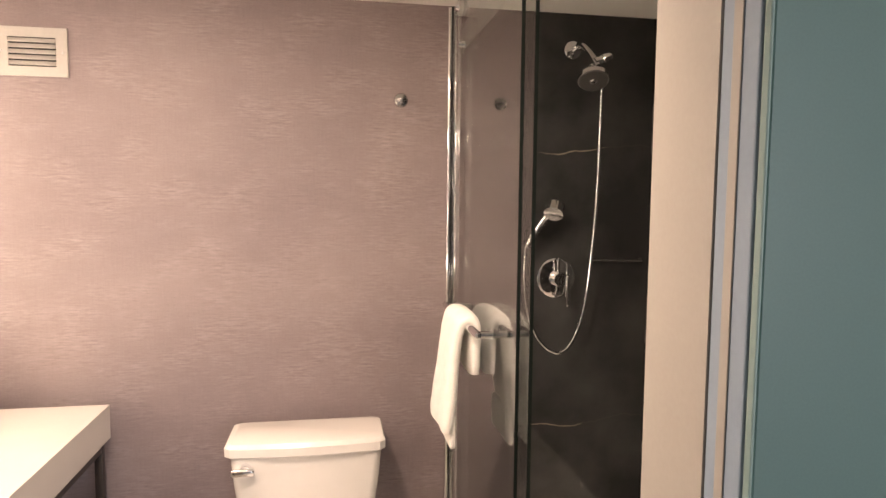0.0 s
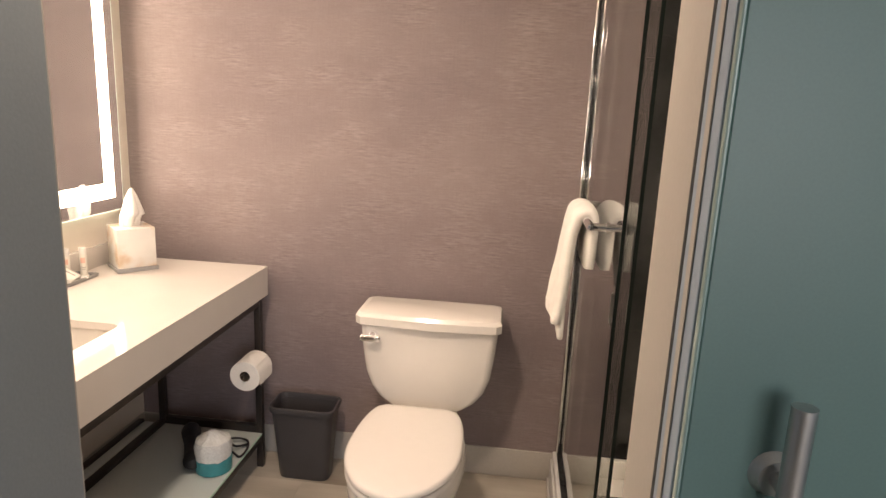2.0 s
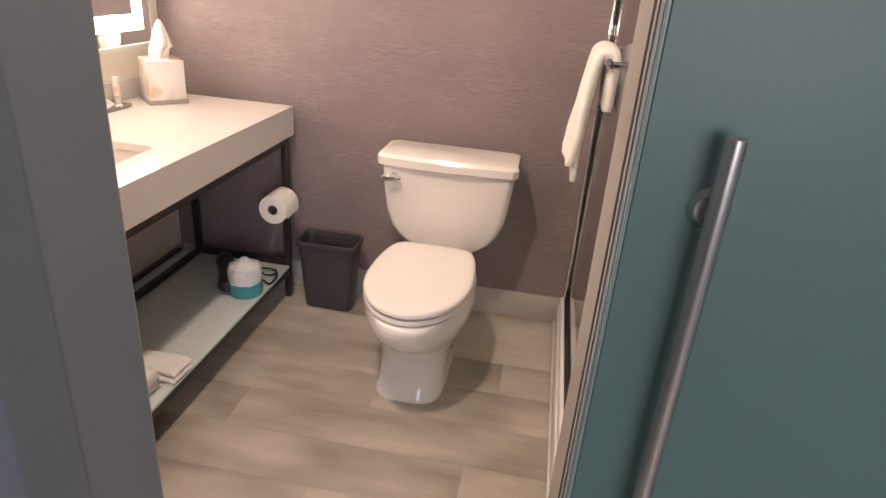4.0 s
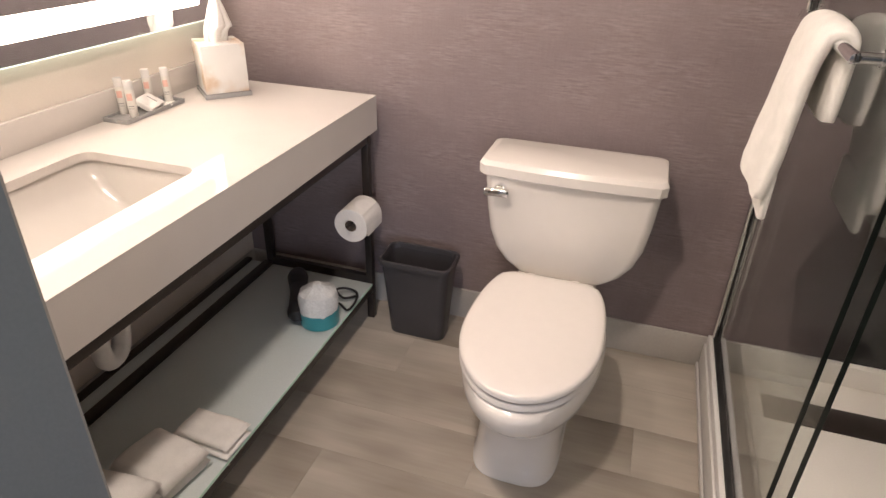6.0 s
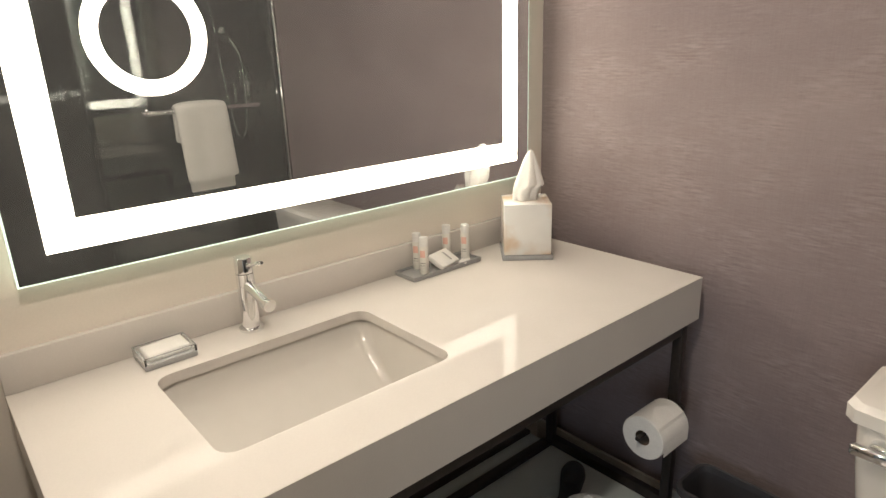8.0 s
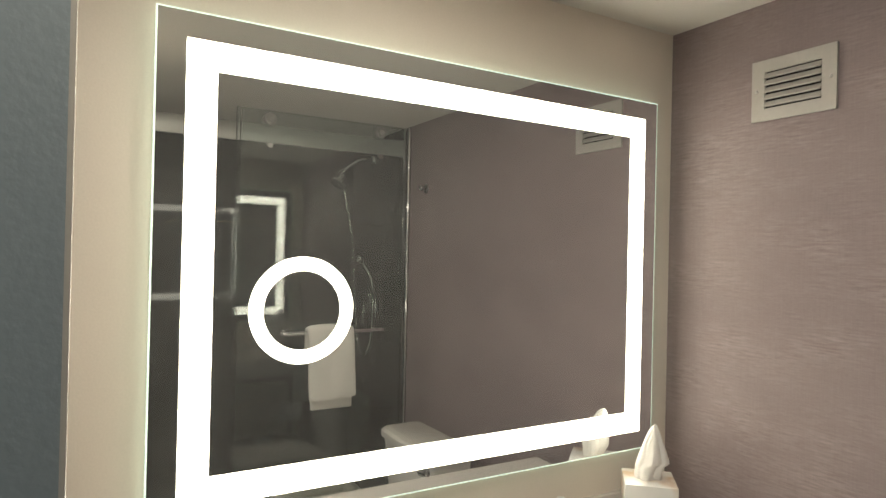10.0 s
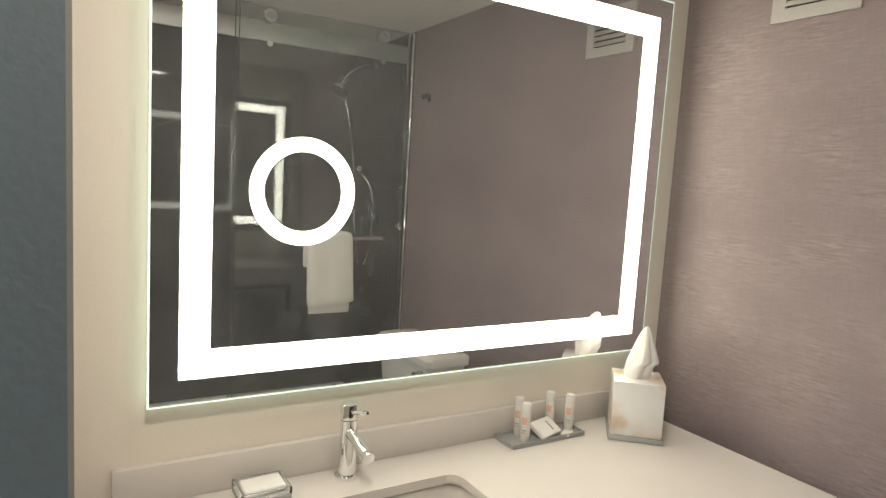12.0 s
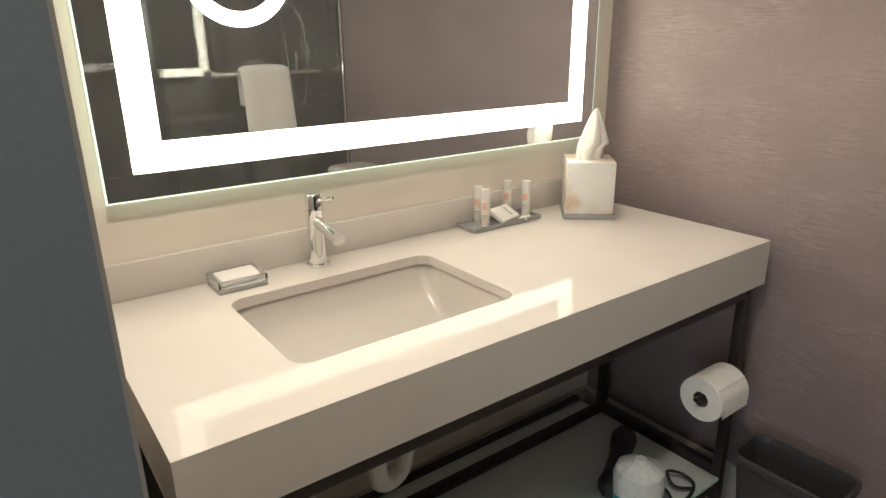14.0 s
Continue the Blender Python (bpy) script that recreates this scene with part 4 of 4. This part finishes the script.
# rows: height, near and far reach along the slot, half depth, lean
for k, (z, xa, xb, d_, lean) in enumerate(((0.159, -0.030, 0.027, 0.013, 0.0), (0.172, -0.031, 0.028, 0.017, 0.0), (0.186, -0.029, 0.031, 0.019, 0.002), (0.198, -0.026, 0.036, 0.021, 0.004),
                                           (0.205, -0.024, 0.046, 0.022, 0.004), (0.214, -0.021, 0.045, 0.022, 0.006), (0.230, -0.015, 0.040, 0.021, 0.008), (0.250, -0.008, 0.036, 0.018, 0.011),
                                           (0.270, 0.001, 0.032, 0.014, 0.014), (0.286, 0.009, 0.028, 0.010, 0.017), (0.296, 0.015, 0.025, 0.006, 0.019), (0.300, 0.019, 0.022, 0.002, 0.020))):
    ring_ = []
    for q in range(60):
        a = 2 * math.pi * q / 60
        pleat = abs(math.sin(2.5 * a + 0.35 * math.sin(k * 0.8))) - 0.5
        crump = 0.003 * noise.noise((4 * math.cos(a), 4 * math.sin(a), k * 0.55))
        r = 1.0 + 0.34 * pleat * min(1.0, (0.31 - z) / 0.05)
        ring_.append(((xa + xb) / 2 + 1.18 * (xb - xa) / 2 * math.cos(a) * (1 + 0.12 * pleat) + crump, 1.55 * d_ * math.sin(a) * r + lean + crump, z + (0.004 * noise.noise((5 * math.cos(a), 5 * math.sin(a), 3.0)) if 3 < k < 8 else 0)))
    loops.append(ring_)
rings(bm, loops)
part("tissue", turned(bm, 60, tc), PAPER, tis, "white crumpled tissue peak", angle=35)

tray = thing("amenity_tray", "smoked acrylic tray on the vanity top", "tray")
tx0, tx1, ty0, ty1 = -0.0185, 0.064, -0.550, -0.307
part("plate", boxed(tx0, tx1, ty0, ty1, CH + 0.0005, CH + 0.007, bevel=0.002), SMOKE, tray)
bm = bmesh.new()
for a in ((tx0, tx1, ty0, ty0 + 0.004), (tx0, tx1, ty1 - 0.004, ty1), (tx0, tx0 + 0.004, ty0 + 0.004, ty1 - 0.004), (tx1 - 0.004, tx1, ty0 + 0.004, ty1 - 0.004)):
    box(bm, *a, CH + 0.007, CH + 0.013)
part("lip", bm, SMOKE, tray, smooth=False)


def bottle(x, y, h, label):
    b = thing("toiletry_bottle", label, "bottle", "toiletries on the tray")
    z = CH + 0.0075
    part("body", tubed([(x, y, z), (x, y, z + 0.003), (x, y, z + h * 0.72), (x, y, z + h * 0.76)], [0.0108, 0.0122, 0.0122, 0.0106], 22), LOTION, b)
    part("cap", tubed([(x, y, z + h * 0.765), (x, y, z + h * 0.985), (x, y, z + h)], [0.0118, 0.0118, 0.0106], 22), WHITEPLASTIC, b)
    for za, zb, mat in ((0.47, 0.66, CORAL), (0.30, 0.325, GREYPRINT), (0.24, 0.255, GREYPRINT)):
        bm = bmesh.new()
        rings(bm, [[(x + 0.01245 * math.cos(a), y + 0.01245 * math.sin(a), z + h * zz) for a in (radians(-95 + 10 * q) for q in range(8))] for zz in (za, zb)], close=False, caps=False)
        part("print", bm, mat, b)
    return b


bottle(0.042, -0.496, 0.102, "slim white toiletry bottle with a coral print")
bottle(-0.003, -0.484, 0.102, "slim white toiletry bottle by the backsplash")
bottle(-0.004, -0.376, 0.102, "slim cream toiletry bottle behind the soap")
bottle(0.031, -0.337, 0.102, "slim white toiletry bottle at the tray's end")
soap = tagged(part("wrapped_soap", turned(boxed(-0.028, 0.028, -0.040, 0.040, -0.008, 0.008, bevel=0.004, seg=3), 0, (0, 0, 0)), PAPER), "small soap bar in white paper leaning on the tray", "soap")
soap.matrix_world = pose(0.032, -0.420, CH + 0.0265, 0, 28, 14)
part("pleat", turned(boxed(-0.016, 0.016, -0.002, 0.002, 0.008, 0.0092), 0, (0, 0.012, 0)), GREYPRINT, soap)
sachet = tagged(part("sachet", boxed(-0.012, 0.012, -0.022, 0.022, 0, 0.004, bevel=0.0015), PAPER), "small white sachet lying on the tray", "sachet")
sachet.matrix_world = pose(0.047, -0.356, CH + 0.0075, 0, 0, 30)

dish = thing("soap_dish", "clear acrylic soap dish beside the basin", "soap dish")
bm = bmesh.new()
dx0, dx1, dy0, dy1 = -0.010, 0.070, -1.223, -1.120
part("base", boxed(dx0, dx1, dy0, dy1, CH + 0.0005, CH + 0.012, bevel=0.0015), SMOKE, dish, "smoky clear base")
for a in ((dx0, dx1, dy0, dy0 + 0.004), (dx0, dx1, dy1 - 0.004, dy1), (dx0, dx0 + 0.004, dy0 + 0.004, dy1 - 0.004), (dx1 - 0.004, dx1, dy0 + 0.004, dy1 - 0.004)):
    box(bm, *a, CH + 0.0122, CH + 0.026)
part("rim", bm, ACRYLIC, dish, smooth=False).visible_shadow = False
bar = tagged(part("soap_bar", boxed(-0.025, 0.025, -0.043, 0.043, 0, 0.015, bevel=0.005, seg=3), PAPER), "wrapped white soap bar in the clear dish", "soap")
bar.matrix_world = pose(0.030, -1.171, CH + 0.0135, 0, 7, 4)

# ---------- on the shelf ----------
SZ = 0.1565
spare = thing("spare_roll", "spare toilet roll in a teal and clear wrapper", "toilet paper")
c0 = (0.492, -0.348)
bm = bmesh.new()
rings(bm, [[(c0[0] + r * math.cos(a), c0[1] + r * math.sin(a), SZ + z) for a in (2 * math.pi * k / 36 for k in range(36))] for r, z in ((0.056, 0), (0.064, 0.004), (0.065, 0.056))], caps=True)
part("wrapper_base", bm, TEAL, spare, "teal lower wrapper")
bm = bmesh.new()
loops = []
for r, z in ((0.065, 0.0565), (0.0655, 0.100), (0.060, 0.122), (0.042, 0.131), (0.022, 0.142), (0.012, 0.152)):
    loops.append([(c0[0] + (r + 0.004 * noise.noise((3 * math.cos(a), 3 * math.sin(a), z * 60))) * math.cos(a), c0[1] + (r + 0.004 * noise.noise((3 * math.cos(a), 3 * math.sin(a), z * 60))) * math.sin(a),
                   SZ + z + 0.005 * noise.noise((4 * math.cos(a), 4 * math.sin(a), r * 80))) for a in (2 * math.pi * k / 36 for k in range(36))])
rings(bm, loops)
part("wrapper_top", bm, FILM, spare, "crinkled clear wrapper top", angle=25)

dry = thing("hair_dryer", "black hair dryer lying on the shelf with its cord", "hair dryer")
A, B = Vector((0.437, -0.392, SZ)), Vector((0.306, -0.162, SZ))
prof = ((0.0, 0.020), (0.02, 0.033), (0.10, 0.036), (0.22, 0.032), (0.38, 0.030), (0.55, 0.028), (0.70, 0.030), (0.82, 0.034), (0.92, 0.037), (0.98, 0.034), (1.0, 0.022))
part("handle", tubed([A.lerp(B, f) + Vector((0, 0, r + 0.0005)) for f, r in prof[:7]], [r for f, r in prof[:7]], 22), BLACKPLASTIC, dry)
part("barrel", tubed([A.lerp(B, f + 0.0005) + Vector((0, 0, r + 0.0005)) for f, r in prof[6:]], [r + 0.0004 for f, r in prof[6:]], 22), BLACKPLASTIC, dry)
part("switch", boxed(0.366, 0.378, -0.300, -0.276, SZ + 0.044, SZ + 0.052, bevel=0.002), BINPLASTIC, dry)
part("cord", tubed(smooth_path([(0.425, -0.255, SZ + 0.006), (0.468, -0.230, SZ + 0.006), (0.513, -0.240, SZ + 0.006), (0.553, -0.265, SZ + 0.006), (0.558, -0.210, SZ + 0.008), (0.538, -0.160, SZ + 0.012), (0.498, -0.160, SZ + 0.02), (0.478, -0.195, SZ + 0.03),
                                    (0.518, -0.220, SZ + 0.02), (0.548, -0.170, SZ + 0.006)], 6), 0.0045, 8), BLACKPLASTIC, dry)


def folded_towel(x0, x1, y0, y1, z, h, layers, deg, label):
    """Plump terry layers, each a pillow with rounded rims, folded edge towards +x."""
    t = None
    cx, cy = (x0 + x1) / 2, (y0 + y1) / 2
    for k in range(layers):
        bm = bmesh.new()
        lo, hi = h * k / layers, h * (k + 1) / layers
        jx, jy = 0.006 * math.sin(3.1 * k + cx * 40), 0.005 * math.cos(2.3 * k + cy * 30)
        nx, ny = 22, 18
        grid = {}
        for side in (0, 1):
            for i in range(nx + 1):
                for j in range(ny + 1):
                    u, v = i / nx, j / ny
                    e = max(0.0, 1 - math.hypot(max(0.0, 0.02 - min(u, 1 - u) * (x1 - x0)), max(0.0, 0.02 - min(v, 1 - v) * (y1 - y0))) / 0.02)
                    r = math.sqrt(max(0.0, 1 - (1 - e) ** 2))
                    px, py = x0 + (x1 - x0) * u + jx - cx, y0 + (y1 - y0) * v + jy - cy
                    puff = 0.007 * noise.noise((px * 16, py * 16, k * 3.7)) + 0.0018 * noise.noise((px * 60, py * 60, k))
                    mid = (lo + hi) / 2 + 0.16 * h * (k + 0.5) / layers * ((math.sin(math.pi * u) * math.sin(math.pi * v)) ** 0.6 - 0.6)
                    zz = mid + (hi - lo) * 0.5 * r * 0.98 + puff * r if side else mid - (hi - lo) * 0.5 * r * 0.98 + (puff * r if k else 0)
                    grid[side, i, j] = bm.verts.new((px, py, max(zz, 0.0005))) if side or 0 < i < nx and 0 < j < ny else grid.get((1, i, j))
        for i in range(nx + 1):
            for j in range(ny + 1):
                if grid[0, i, j] is None:
                    grid[0, i, j] = grid[1, i, j]
        for side in (0, 1):
            for i in range(nx):
                for j in range(ny):
                    f = [grid[side, i, j], grid[side, i + 1, j], grid[side, i + 1, j + 1], grid[side, i, j + 1]]
                    bm.faces.new(f if side else f[::-1])
        ob = part("folded_towel" if t is None else "fold", bm, TOWEL, t, angle=80)
        t = t or ob
    t.matrix_world = pose(cx, cy, z, 0, 0, deg)
    return tagged(t, label, "towel", "towels on the shelf")


folded_towel(0.395, 0.562, -0.965, -0.862, SZ, 0.044, 2, -2, "folded white face cloth on the glass shelf")
folded_towel(0.35, 0.525, -1.13, -0.98, SZ, 0.082, 2, -9, "folded white hand towel on the glass shelf")
folded_towel(0.21, 0.53, -1.36, -1.15, SZ, 0.125, 3, 5, "thick folded white towel on the glass shelf")

# ---------- frosted sliding door ----------
sd = thing("sliding_door", "frosted teal glass sliding door with a steel pull", "sliding door")
GY, DX = -1.8605, 1.660
part("pane", boxed(DX + 0.003, 2.69, GY - 0.0045, GY + 0.0045, 0.01, 2.2, bevel=0.001, seg=1), FROST, sd, smooth=False)
part("clear_edge", boxed(DX, DX + 0.0028, GY - 0.0045, GY + 0.0045, 0.01, 2.2, bevel=0.001, seg=1), DOOREDGE, sd, "grey-green polished glass edge", smooth=False)
hx, hy = 1.729, -1.894
pull = part("pull_bar", tubed([(hx, hy, 0.45), (hx, hy, 1.290)], 0.0086, 24), STEEL, sd, "brushed steel pull bar")
for z in (1.221, 0.54):
    part("standoff", tubed([(hx, hy, z), (hx, GY - 0.0046, z)], 0.0065, 16), STEEL, pull)
    part("rose", tubed([(hx, GY - 0.013, z), (hx, GY - 0.0047, z)], [0.014, 0.019], 24), STEEL, pull)

# ---------- floor planks ----------
floor_ob = bpy.data.objects["floor"]
PW, PL = 0.195, 1.22
plank_mesh = {}


def plank(x0, x1, y0):
    key = round(x1 - x0, 3)
    if key not in plank_mesh:
        bm = boxed(0.0002, key - 0.0002, 0.0002, PW - 0.0002, -0.004, 0.0, bevel=0.0004, seg=1)
        me = bpy.data.meshes.new("plank")
        bm.to_mesh(me)
        bm.free()
        me.materials.append(PLANK)
        plank_mesh[key] = me
    ob = new("plank", plank_mesh[key])
    ob.location = (x0, y0, 0)
    ob.parent = floor_ob


row, y = 0, BY - 0.004 - PW
while y > HALL_Y - PW:
    off = (row * 0.43) % PL
    lo, hi = (WX, 1.745) if y > FRONT_OUT + 0.1 else (HALL_X0, HALL_X1)
    x = lo - off
    while x < hi:
        a, b = max(x, lo), min(x + PL, hi)
        if b - a > 0.03:
            plank(a, b, y)
        x += PL
    row, y = row + 1, y - PW
